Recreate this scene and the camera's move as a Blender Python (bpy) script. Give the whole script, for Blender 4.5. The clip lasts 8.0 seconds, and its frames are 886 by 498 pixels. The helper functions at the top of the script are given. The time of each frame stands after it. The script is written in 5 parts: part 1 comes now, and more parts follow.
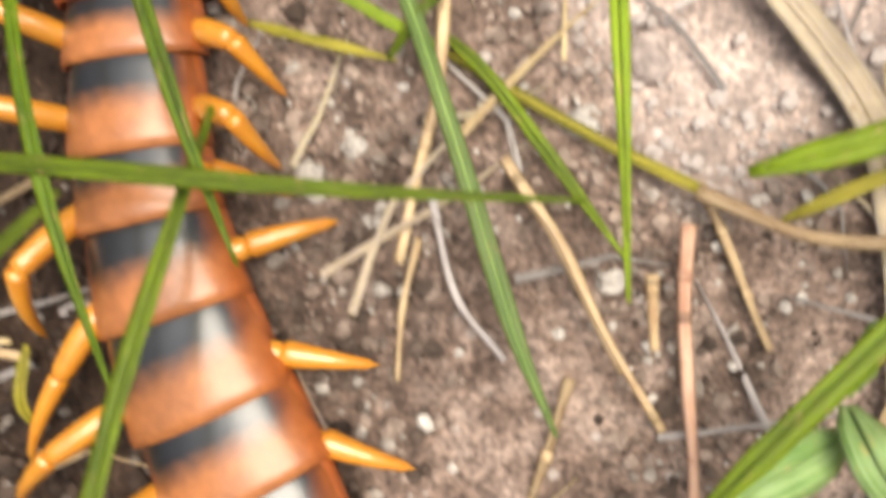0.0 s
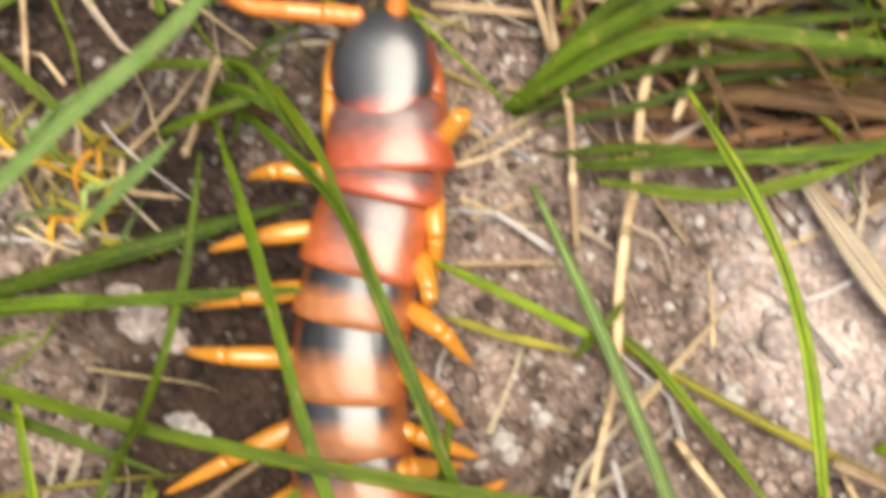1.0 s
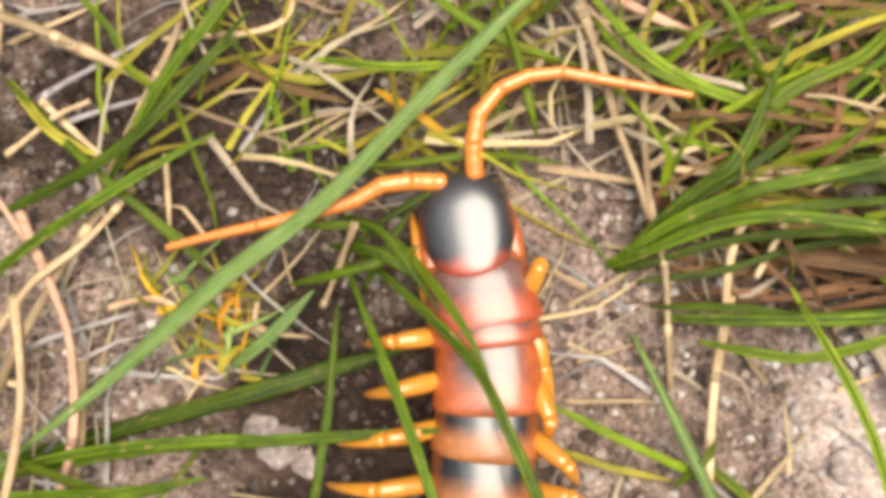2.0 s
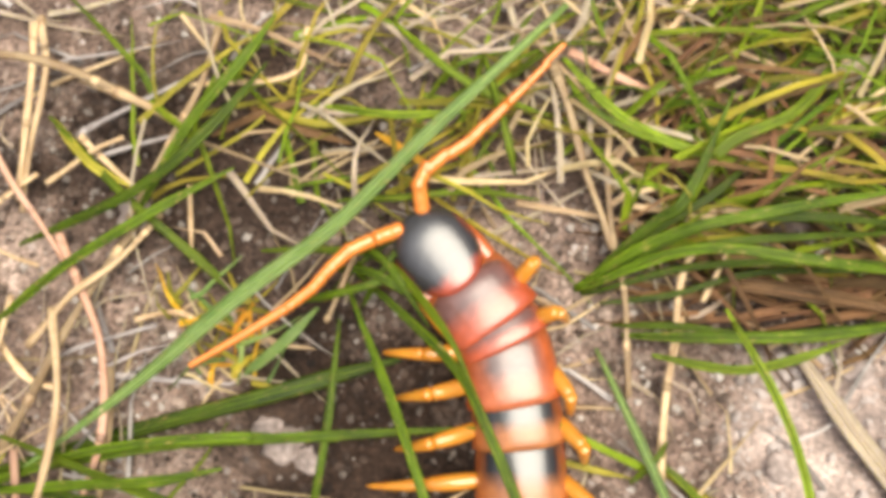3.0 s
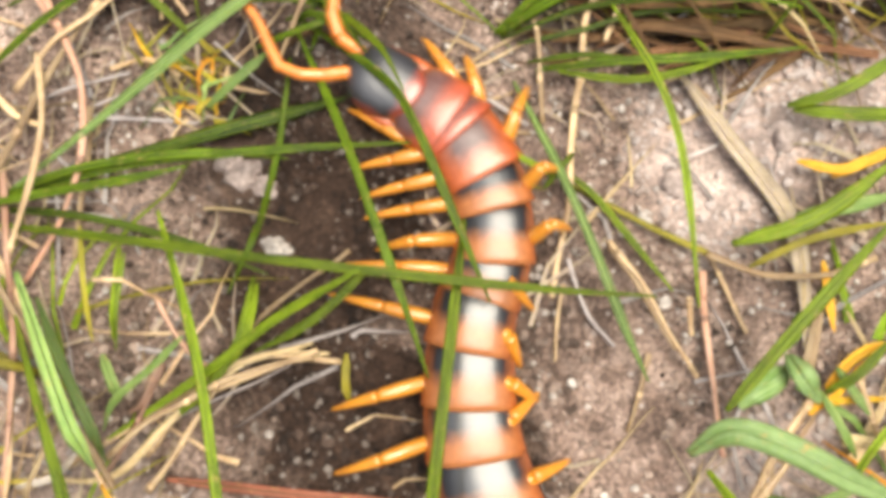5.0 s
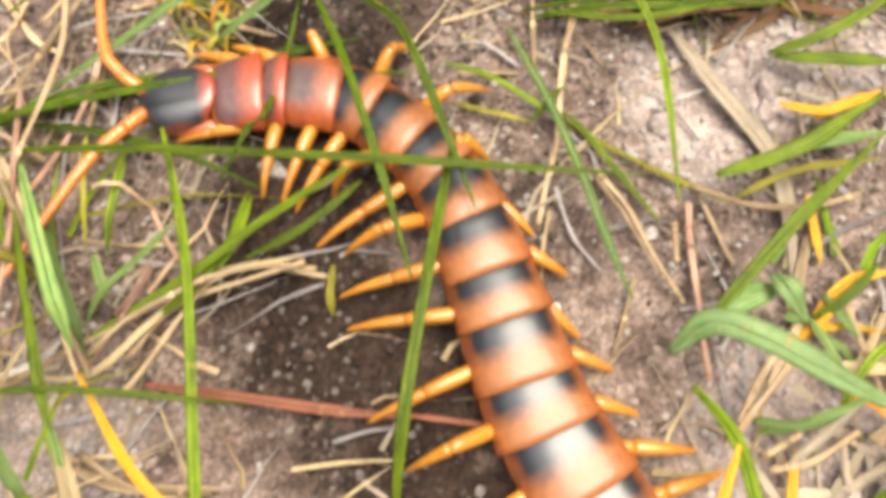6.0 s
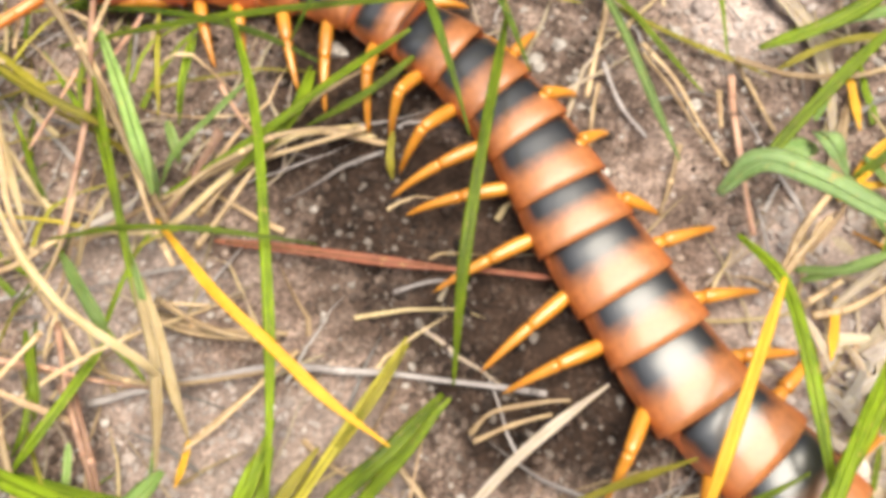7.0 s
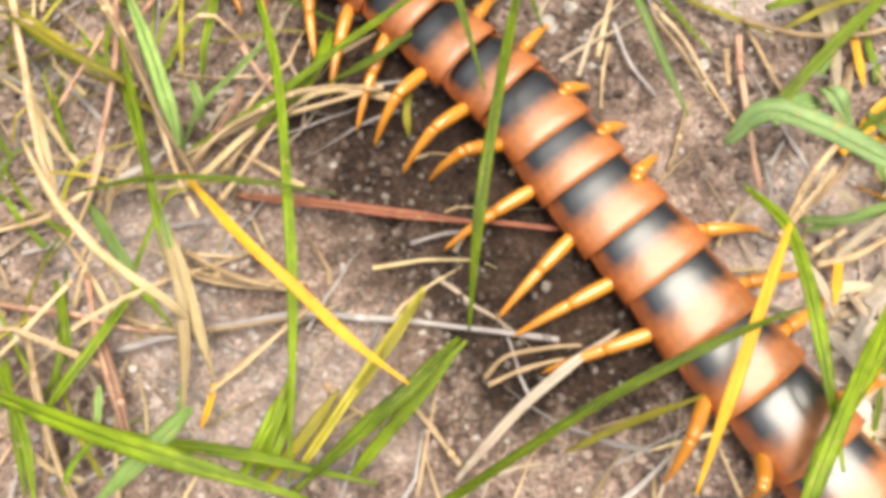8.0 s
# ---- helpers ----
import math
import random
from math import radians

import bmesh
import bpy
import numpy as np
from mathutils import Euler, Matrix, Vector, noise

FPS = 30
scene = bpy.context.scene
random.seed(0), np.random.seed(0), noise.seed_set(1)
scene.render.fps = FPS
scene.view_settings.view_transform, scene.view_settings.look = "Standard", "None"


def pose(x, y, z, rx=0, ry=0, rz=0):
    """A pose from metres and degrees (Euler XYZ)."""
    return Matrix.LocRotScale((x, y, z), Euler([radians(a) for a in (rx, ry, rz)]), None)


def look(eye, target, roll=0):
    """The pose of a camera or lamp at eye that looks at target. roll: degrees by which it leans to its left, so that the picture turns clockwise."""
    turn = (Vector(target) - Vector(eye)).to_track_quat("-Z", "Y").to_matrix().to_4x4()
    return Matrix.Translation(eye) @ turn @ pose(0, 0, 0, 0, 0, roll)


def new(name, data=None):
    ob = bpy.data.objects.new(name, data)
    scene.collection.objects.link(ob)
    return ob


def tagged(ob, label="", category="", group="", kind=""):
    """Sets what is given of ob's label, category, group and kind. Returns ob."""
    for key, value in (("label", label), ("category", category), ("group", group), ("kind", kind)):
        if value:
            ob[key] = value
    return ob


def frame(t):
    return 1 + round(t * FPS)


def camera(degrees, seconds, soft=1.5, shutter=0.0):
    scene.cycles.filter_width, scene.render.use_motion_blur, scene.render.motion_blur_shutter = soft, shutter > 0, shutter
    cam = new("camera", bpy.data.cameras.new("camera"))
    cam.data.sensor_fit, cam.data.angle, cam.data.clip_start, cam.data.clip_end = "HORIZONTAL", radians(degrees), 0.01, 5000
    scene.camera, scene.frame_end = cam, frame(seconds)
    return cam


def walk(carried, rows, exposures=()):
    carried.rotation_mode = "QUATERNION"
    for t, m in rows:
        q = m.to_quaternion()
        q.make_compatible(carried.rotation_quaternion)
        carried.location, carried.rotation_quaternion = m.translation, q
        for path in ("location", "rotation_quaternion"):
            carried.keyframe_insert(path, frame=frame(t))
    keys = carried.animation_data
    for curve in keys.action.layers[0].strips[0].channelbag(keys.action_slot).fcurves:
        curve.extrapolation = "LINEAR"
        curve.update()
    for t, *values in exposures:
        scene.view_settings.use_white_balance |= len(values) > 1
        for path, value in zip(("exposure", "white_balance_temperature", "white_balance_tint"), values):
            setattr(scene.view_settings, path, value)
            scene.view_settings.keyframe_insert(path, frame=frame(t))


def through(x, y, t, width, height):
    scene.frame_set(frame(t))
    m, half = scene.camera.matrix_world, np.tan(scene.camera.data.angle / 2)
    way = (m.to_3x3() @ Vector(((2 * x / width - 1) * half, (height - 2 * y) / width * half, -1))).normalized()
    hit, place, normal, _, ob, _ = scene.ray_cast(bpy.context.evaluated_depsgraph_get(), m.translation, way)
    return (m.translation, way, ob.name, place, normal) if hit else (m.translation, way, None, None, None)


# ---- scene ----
cam = camera(60, 8.0, soft=4.8, shutter=0.5)
PATH = [
    (0.0, pose(0.0268, 0.0049, 0.0643, 5.01, 8.15, 1.76)),
    (0.5, pose(0.0203, 0.0195, 0.0742, 3.48, 8.35, -0.62)),
    (1.0, pose(0.0071, 0.0312, 0.0840, 4.55, 5.83, -1.04)),
    (1.5, pose(-0.0055, 0.0471, 0.0944, 3.78, 4.12, -1.16)),
    (2.0, pose(-0.0086, 0.0488, 0.0981, 4.13, 3.69, -1.40)),
    (3.3, pose(-0.0088, 0.0443, 0.1153, 6.71, 2.12, -0.45)),
    (3.5, pose(-0.0082, 0.0409, 0.1162, 6.36, 2.26, -0.89)),
    (4.0, pose(-0.0096, 0.0284, 0.1189, 6.08, 2.75, -1.02)),
    (4.5, pose(-0.0033, 0.0121, 0.1212, 7.15, 1.42, -1.86)),
    (4.7, pose(-0.0019, 0.0081, 0.1235, 6.37, 1.37, -1.93)),
    (5.8, pose(0.0003, -0.0274, 0.1175, 17.13, 1.23, 1.07)),
    (6.0, pose(0.0028, -0.0322, 0.1174, 17.38, 1.99, 1.04)),
    (6.5, pose(-0.0005, -0.0465, 0.1158, 17.33, 2.44, 1.32)),
    (7.0, pose(-0.0031, -0.0554, 0.1170, 17.50, 2.98, 1.67)),
    (7.5, pose(-0.0034, -0.0607, 0.1178, 17.49, 3.28, 1.69)),
    (8.0, pose(-0.0044, -0.0632, 0.1190, 17.10, 3.35, 1.82)),
]
walk(cam, PATH, exposures=((0.0, 0.0), (3.5, 0.0), (4.7, 0.08), (6.0, 0.12), (8.0, 0.2)))

# ---- light: bright, thinly overcast sky with a soft sun to the north-east ----
SUN_ELEVATION, SUN_ROTATION = radians(75), radians(64)
world = bpy.data.worlds.new("overcast_sky")
scene.world = world
world.use_nodes = True
wn, wl = world.node_tree.nodes, world.node_tree.links
sky = wn.new("ShaderNodeTexSky")
sky.sky_type, sky.sun_disc = "NISHITA", False
sky.sun_elevation, sky.sun_rotation = SUN_ELEVATION, SUN_ROTATION
# cloud cover: an overcast dome, many times as bright overhead as at the horizon
dome = wn.new("ShaderNodeSeparateXYZ")
wl.new(wn.new("ShaderNodeTexCoord").outputs["Generated"], dome.inputs[0])
shade = wn.new("ShaderNodeValToRGB")
shade.color_ramp.elements[0].position, shade.color_ramp.elements[0].color = 0.15, (0.024, 0.025, 0.027, 1)
shade.color_ramp.elements[1].position, shade.color_ramp.elements[1].color = 0.985, (0.95, 0.98, 1.03, 1)
middle = shade.color_ramp.elements.new(0.72)
middle.color = (0.235, 0.24, 0.25, 1)
wl.new(dome.outputs["Z"], shade.inputs[0])
bright = wn.new("ShaderNodeVectorMath")
bright.operation = "SCALE"
bright.inputs["Scale"].default_value = 25.0
wl.new(shade.outputs[0], bright.inputs[0])
cloud = wn.new("ShaderNodeMix")
cloud.data_type = "RGBA"
cloud.inputs[0].default_value = 0.85
wl.new(sky.outputs[0], cloud.inputs[6])
wl.new(bright.outputs[0], cloud.inputs[7])
wl.new(cloud.outputs[2], wn["Background"].inputs[0])
wn["Background"].inputs[1].default_value = 0.085

sun = new("sun", bpy.data.lights.new("sun", "SUN"))
sun.data.energy, sun.data.angle, sun.data.color = 5.0, radians(48), (1.0, 0.895, 0.725)
sun.matrix_world = look((math.cos(SUN_ELEVATION) * math.sin(SUN_ROTATION),
                         math.cos(SUN_ELEVATION) * math.cos(SUN_ROTATION), math.sin(SUN_ELEVATION)), (0, 0, 0))

MM = 0.001


# ---- materials ----
def material(name, rough=0.6, coat=0.0, spec=0.5):
    m = bpy.data.materials.new(name)
    m.use_nodes = True
    b = m.node_tree.nodes["Principled BSDF"]
    b.inputs["Roughness"].default_value = rough
    b.inputs["Coat Weight"].default_value = coat
    b.inputs["Coat Roughness"].default_value = 0.26
    b.inputs["Coat IOR"].default_value = 1.8
    b.inputs["Specular IOR Level"].default_value = spec
    return m, m.node_tree.nodes, m.node_tree.links, b


def noise_node(n, l, scale, coords, detail=4.0, rough=0.6):
    t = n.new("ShaderNodeTexNoise")
    t.inputs["Scale"].default_value, t.inputs["Detail"].default_value, t.inputs["Roughness"].default_value = scale, detail, rough
    l.new(coords, t.inputs["Vector"])
    return t.outputs[0]


def ramp(n, l, source, *stops):
    r = n.new("ShaderNodeValToRGB")
    while len(r.color_ramp.elements) < len(stops):
        r.color_ramp.elements.new(0.5)
    for e, (at, c) in zip(r.color_ramp.elements, stops):
        e.position, e.color = at, (*c, 1)
    l.new(source, r.inputs[0])
    return r.outputs[0]


def mixed(n, l, factor, a, b, kind="MIX"):
    m = n.new("ShaderNodeMix")
    m.data_type, m.blend_type = "RGBA", kind
    for at, v in ((0, factor), (6, a), (7, b)):
        if isinstance(v, bpy.types.NodeSocket):
            l.new(v, m.inputs[at])
        elif at:
            m.inputs[at].default_value = (*v, 1)
        else:
            m.inputs[0].default_value = v
    return m.outputs[2]


def maths(n, l, op, a, b=0.0):
    m = n.new("ShaderNodeMath")
    m.operation = op
    for at, v in ((0, a), (1, b)):
        if isinstance(v, bpy.types.NodeSocket):
            l.new(v, m.inputs[at])
        else:
            m.inputs[at].default_value = v
    return m.outputs[0]


def bumped(n, l, b, height, strength, distance):
    k = n.new("ShaderNodeBump")
    k.inputs["Strength"].default_value, k.inputs["Distance"].default_value = strength, distance
    l.new(height, k.inputs["Height"])
    l.new(k.outputs[0], b.inputs["Normal"])


def coords_of(n, which="Object"):
    return n.new("ShaderNodeTexCoord").outputs[which]


def plant(name, dark, light, tip, rough=0.45, through=0.35, sere=(0.40, 0.27, 0.10), dead=0.65, vary=1.0):
    """Leaf or straw: lengthwise fibres, withered stretches, a hue of its own for each blade."""
    m, n, l, b = material(name, rough, 0.0, 0.25)
    own = n.new("ShaderNodeObjectInfo").outputs["Random"]
    island = n.new("ShaderNodeNewGeometry").outputs["Random Per Island"]
    uv = n.new("ShaderNodeSeparateXYZ")
    l.new(coords_of(n, "UV"), uv.inputs[0])

    def strip(across, along):
        v = n.new("ShaderNodeCombineXYZ")
        l.new(maths(n, l, "MULTIPLY", uv.outputs[0], across), v.inputs[0])
        l.new(maths(n, l, "MULTIPLY", uv.outputs[1], along), v.inputs[1])
        l.new(maths(n, l, "MULTIPLY", maths(n, l, "ADD", own, island), 60.0), v.inputs[2])
        return v.outputs[0]
    fibre = noise_node(n, l, 1.0, strip(34.0, 0.10), 3)
    stretch = noise_node(n, l, 1.0, strip(1.5, 0.16), 3)
    spot = noise_node(n, l, 1.0, strip(5.0, 0.55), 4)
    c = mixed(n, l, ramp(n, l, stretch, (0.34, (0, 0, 0)), (0.66, (1, 1, 1))), dark, light)
    c = mixed(n, l, ramp(n, l, fibre, (0.42, (0, 0, 0)), (0.68, (0.6, 0.6, 0.6))), c, tip)
    c = mixed(n, l, ramp(n, l, spot, (dead - 0.05, (0, 0, 0)), (dead + 0.09, (0.85, 0.85, 0.85))), c, sere)
    hsv = n.new("ShaderNodeHueSaturation")
    l.new(c, hsv.inputs["Color"])
    l.new(maths(n, l, "ADD", maths(n, l, "MULTIPLY", island, 0.03), 0.485), hsv.inputs["Hue"])
    l.new(maths(n, l, "ADD", maths(n, l, "MULTIPLY", maths(n, l, "FRACT", maths(n, l, "MULTIPLY", maths(n, l, "ADD", own, island), 7.7)), vary), 1.0 - vary / 2), hsv.inputs["Value"])
    l.new(hsv.outputs[0], b.inputs["Base Color"])
    b.inputs["Subsurface Weight"].default_value = through
    b.inputs["Subsurface Radius"].default_value = (0.0008, 0.0008, 0.0003)
    b.inputs["Subsurface Scale"].default_value = 1.0
    bumped(n, l, b, fibre, 0.35, 0.0003)
    return m


leaf_green = plant("leaf_green", (0.045, 0.085, 0.003), (0.18, 0.27, 0.007), (0.29, 0.36, 0.02))
leaf_deep = plant("leaf_deep", (0.014, 0.036, 0.001), (0.085, 0.15, 0.003), (0.17, 0.23, 0.012))
leaf_pale = plant("leaf_pale", (0.10, 0.19, 0.035), (0.22, 0.33, 0.09), (0.34, 0.42, 0.16))
leaf_olive = plant("leaf_olive", (0.15, 0.15, 0.01), (0.37, 0.32, 0.03), (0.45, 0.35, 0.07))
leaf_yellow = plant("leaf_yellow", (0.66, 0.27, 0.012), (0.80, 0.42, 0.025), (0.82, 0.50, 0.08), 0.45, 0.35, (0.66, 0.26, 0.03), 0.65, 0.35)
leaf_broad = plant("leaf_broad", (0.09, 0.165, 0.04), (0.21, 0.31, 0.115), (0.31, 0.39, 0.19))
leaf_dry = plant("leaf_dry", (0.30, 0.23, 0.165), (0.56, 0.45, 0.32), (0.68, 0.58, 0.45), 0.6, 0.35, (0.30, 0.20, 0.12), 0.68, 0.3)
leaf_bleached = plant("leaf_bleached", (0.44, 0.37, 0.31), (0.66, 0.59, 0.50), (0.74, 0.67, 0.58), 0.6, 0.2, (0.5, 0.36, 0.2), 0.68)
leaf_straw = plant("leaf_straw", (0.42, 0.29, 0.13), (0.68, 0.52, 0.29), (0.76, 0.63, 0.40), 0.5, 0.25, (0.45, 0.26, 0.09), 0.66)
leaf_taupe = plant("leaf_taupe", (0.22, 0.17, 0.125), (0.40, 0.33, 0.26), (0.5, 0.43, 0.35), 0.65, 0.2, (0.14, 0.09, 0.055), 0.66)
leaf_brown = plant("leaf_brown", (0.07, 0.034, 0.014), (0.20, 0.105, 0.045), (0.3, 0.18, 0.09), 0.6, 0.1, (0.05, 0.025, 0.012))
leaf_red = plant("leaf_red", (0.13, 0.035, 0.02), (0.27, 0.085, 0.05), (0.3, 0.15, 0.1), 0.55, 0.1)
straw = plant("straw", (0.32, 0.20, 0.095), (0.63, 0.47, 0.26), (0.77, 0.63, 0.42), 0.5, 0.15, (0.17, 0.095, 0.04), 0.66)
straw_pink = plant("straw_pink", (0.34, 0.17, 0.10), (0.55, 0.34, 0.23), (0.6, 0.45, 0.33), 0.5, 0.15, (0.2, 0.08, 0.04), 0.66)
twig_grey = plant("twig_grey", (0.22, 0.19, 0.18), (0.46, 0.42, 0.40), (0.55, 0.5, 0.48), 0.7, 0.0, (0.12, 0.09, 0.07), 0.64)


# Damp, darker earth with painted-in shade by the animal and under tufts: centre and half-axes on the plan (mm), and how
# dark; the rest is dry and pale.
DAMP_AND_SHADE = ((-26, 21, 17, 35, 1), (-50, 76, 27, 17, 0.9), (-5, -19, 15, 16, 1), (-17, -9, 16, 16, 1), (-9, -28, 16, 9, 0.9), (7, -41, 17, 15, 1), (10, 6, 10, 14, 0.4),
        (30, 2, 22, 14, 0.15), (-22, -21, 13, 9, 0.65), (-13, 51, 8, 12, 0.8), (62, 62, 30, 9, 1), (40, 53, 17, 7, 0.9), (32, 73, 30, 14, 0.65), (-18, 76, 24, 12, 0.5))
# Dry, crusted, almost white earth.
DRY = ((43, 30, 13, 14, 1), (52, -33, 20, 22, 1), (-37, 31, 5, 5, 1), (40, 62, 12, 5, 1), (61, 42, 14, 10, 1), (-62, -30, 16, 16, 0.8), (-38, -52, 20, 12, 0.7))


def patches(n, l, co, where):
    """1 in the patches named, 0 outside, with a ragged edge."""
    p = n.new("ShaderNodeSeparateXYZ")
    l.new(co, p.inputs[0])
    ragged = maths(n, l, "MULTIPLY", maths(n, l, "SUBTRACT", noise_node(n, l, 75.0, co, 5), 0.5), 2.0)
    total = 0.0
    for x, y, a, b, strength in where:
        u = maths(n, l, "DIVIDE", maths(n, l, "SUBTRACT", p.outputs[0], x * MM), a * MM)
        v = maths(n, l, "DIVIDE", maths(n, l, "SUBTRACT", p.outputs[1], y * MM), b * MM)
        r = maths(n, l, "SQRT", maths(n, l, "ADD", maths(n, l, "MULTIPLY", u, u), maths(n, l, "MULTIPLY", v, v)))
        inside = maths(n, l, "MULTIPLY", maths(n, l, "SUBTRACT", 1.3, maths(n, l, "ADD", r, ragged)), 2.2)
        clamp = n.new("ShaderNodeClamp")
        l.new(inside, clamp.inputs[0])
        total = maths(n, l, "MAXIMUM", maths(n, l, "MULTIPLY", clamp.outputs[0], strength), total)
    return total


def soil_material():
    m, n, l, b = material("soil", 0.85, 0.0, 0.3)
    co = coords_of(n)
    broad, middle, fine = noise_node(n, l, 28.0, co, 4), noise_node(n, l, 210.0, co, 5, 0.7), noise_node(n, l, 1400.0, co, 4, 0.7)
    v = n.new("ShaderNodeTexVoronoi")
    v.inputs["Scale"].default_value = 620.0
    l.new(co, v.inputs["Vector"])
    base = ramp(n, l, broad, (0.34, (0.09, 0.058, 0.046)), (0.52, (0.325, 0.228, 0.184)), (0.68, (0.63, 0.475, 0.40)))
    grain = ramp(n, l, middle, (0.36, (0.022, 0.013, 0.009)), (0.5, (0.25, 0.172, 0.137)), (0.7, (0.71, 0.55, 0.47)))
    c = mixed(n, l, 0.55, base, grain)
    speck = ramp(n, l, fine, (0.3, (0.22, 0.22, 0.22)), (0.5, (0.86, 0.86, 0.86)), (0.7, (1.75, 1.74, 1.72)))
    c = mixed(n, l, 1.0, c, speck, "MULTIPLY")
    pale = ramp(n, l, v.outputs["Color"], (0.8, (0, 0, 0)), (0.86, (1, 1, 1)))
    near = ramp(n, l, v.outputs["Distance"], (0.22, (0.8, 0.8, 0.8)), (0.42, (0, 0, 0)))
    c = mixed(n, l, mixed(n, l, 1.0, pale, near, "MULTIPLY"), c, (0.66, 0.58, 0.54))
    c = mixed(n, l, patches(n, l, co, DRY), c, mixed(n, l, 0.3, mixed(n, l, 1.0, c, (1.4, 1.42, 1.45), "MULTIPLY"), (0.56, 0.49, 0.46)))
    # dampness and painted shade darken the soil colour in the same patches
    c = mixed(n, l, patches(n, l, co, DAMP_AND_SHADE), c, mixed(n, l, 1.0, c, (0.16, 0.13, 0.108), "MULTIPLY"))
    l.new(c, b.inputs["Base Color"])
    h = maths(n, l, "ADD", maths(n, l, "MULTIPLY", middle, 1.0), maths(n, l, "MULTIPLY", fine, 0.35))
    bumped(n, l, b, h, 0.9, 0.0016)
    return m


def grain_material(name, dark, light, rough=0.7, damp_and_shade=0.5):
    m, n, l, b = material(name, rough, 0.0, 0.4)
    co = coords_of(n)
    own = n.new("ShaderNodeNewGeometry").outputs["Random Per Island"]
    c = mixed(n, l, own, dark, light)
    c = mixed(n, l, 1.0, c, ramp(n, l, noise_node(n, l, 900.0, co, 4), (0.3, (0.5, 0.5, 0.5)), (0.7, (1.2, 1.2, 1.2))), "MULTIPLY")
    c = mixed(n, l, maths(n, l, "MULTIPLY", patches(n, l, co, DRY), 0.92), c, (0.54, 0.47, 0.44))
    # loose grains carry the same damp tone and painted shade as the soil
    c = mixed(n, l, maths(n, l, "MULTIPLY", patches(n, l, co, DAMP_AND_SHADE), damp_and_shade), c, mixed(n, l, 1.0, c, (0.2, 0.17, 0.155), "MULTIPLY"))
    l.new(c, b.inputs["Base Color"])
    bumped(n, l, b, noise_node(n, l, 1600.0, co, 4), 0.6, 0.0005)
    return m


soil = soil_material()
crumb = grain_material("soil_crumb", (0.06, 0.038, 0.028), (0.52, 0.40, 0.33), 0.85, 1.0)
clod = grain_material("dry_clod", (0.34, 0.26, 0.23), (0.56, 0.46, 0.42), 0.9)
quartz = grain_material("pale_pebble", (0.30, 0.24, 0.20), (0.74, 0.68, 0.62), 0.5, 0.8)


def shell_material(name, front, rear, edge, step, rough=0.36, polish=(0.15, 1.0), rim=(0.36, 0.47), blur=(0.20, 0.10)):
    """Glossy banded back plate: pigment runs from the rear rim to the front, with a strip of its own along the sides."""
    m, n, l, b = material(name, rough, 0.8, 0.5)
    g = n.new("ShaderNodeSeparateXYZ")
    l.new(coords_of(n, "Generated"), g.inputs[0])
    co = coords_of(n)
    wob = maths(n, l, "MULTIPLY", maths(n, l, "SUBTRACT", noise_node(n, l, 420.0, co, 3), 0.5), 0.16)
    along = maths(n, l, "ADD", g.outputs["Y"], wob)
    side = maths(n, l, "ADD", maths(n, l, "ABSOLUTE", maths(n, l, "SUBTRACT", g.outputs["X"], 0.5)), maths(n, l, "MULTIPLY", wob, 0.5))
    c = ramp(n, l, along, (step - blur[0], rear), (step + blur[1], front))
    # the dark front of a plate is smoother and glossier than its rear
    l.new(ramp(n, l, along, (step - blur[0], (polish[0],) * 3), (step + blur[1], (polish[1],) * 3)), b.inputs["Coat Weight"])
    c = mixed(n, l, ramp(n, l, side, (rim[0], (0, 0, 0)), (rim[1], (1, 1, 1))), c, edge)
    mott = ramp(n, l, noise_node(n, l, 700.0, co, 4), (0.3, (0.75, 0.7, 0.68)), (0.7, (1.12, 1.1, 1.08)))
    c = mixed(n, l, 1.0, c, mott, "MULTIPLY")
    l.new(c, b.inputs["Base Color"])
    bumped(n, l, b, noise_node(n, l, 520.0, co, 4), 0.25, 0.0004)
    return m


ORANGE, BLACK, RUST = (0.47, 0.175, 0.056), (0.008, 0.008, 0.011), (0.42, 0.115, 0.026)
shell_banded = shell_material("shell_banded", BLACK, ORANGE, RUST, 0.47, 0.42, (0.42, 1.0), (0.34, 0.46), (0.14, 0.10))
shell_red = shell_material("shell_red", (0.17, 0.08, 0.07), (0.50, 0.10, 0.04), (0.46, 0.08, 0.018), 0.50, 0.40, (0.7, 0.7))
shell_patched = shell_material("shell_patched", (0.15, 0.09, 0.08), (0.54, 0.155, 0.06), (0.50, 0.11, 0.025), 0.45, 0.40, (0.7, 0.7), (0.18, 0.40))
shell_head = shell_material("shell_head", (0.03, 0.029, 0.034), (0.42, 0.07, 0.03), (0.30, 0.05, 0.02), 0.20, 0.38, (0.9, 0.9), (0.42, 0.50), (0.08, 0.05))
shell_head.node_tree.nodes["Principled BSDF"].inputs["Coat Roughness"].default_value = 0.27
shell_head.node_tree.nodes["Principled BSDF"].inputs["Specular IOR Level"].default_value = 0.6


def horn_material(name, dark, light, rough=0.3):
    m, n, l, b = material(name, rough, 0.6, 0.6)
    co = coords_of(n)
    c = mixed(n, l, noise_node(n, l, 330.0, co, 4), dark, light)
    l.new(c, b.inputs["Base Color"])
    b.inputs["Subsurface Weight"].default_value = 0.2
    b.inputs["Subsurface Radius"].default_value = (0.001, 0.0006, 0.0002)
    b.inputs["Subsurface Scale"].default_value = 1.0
    bumped(n, l, b, noise_node(n, l, 900.0, co, 3), 0.2, 0.0003)
    return m


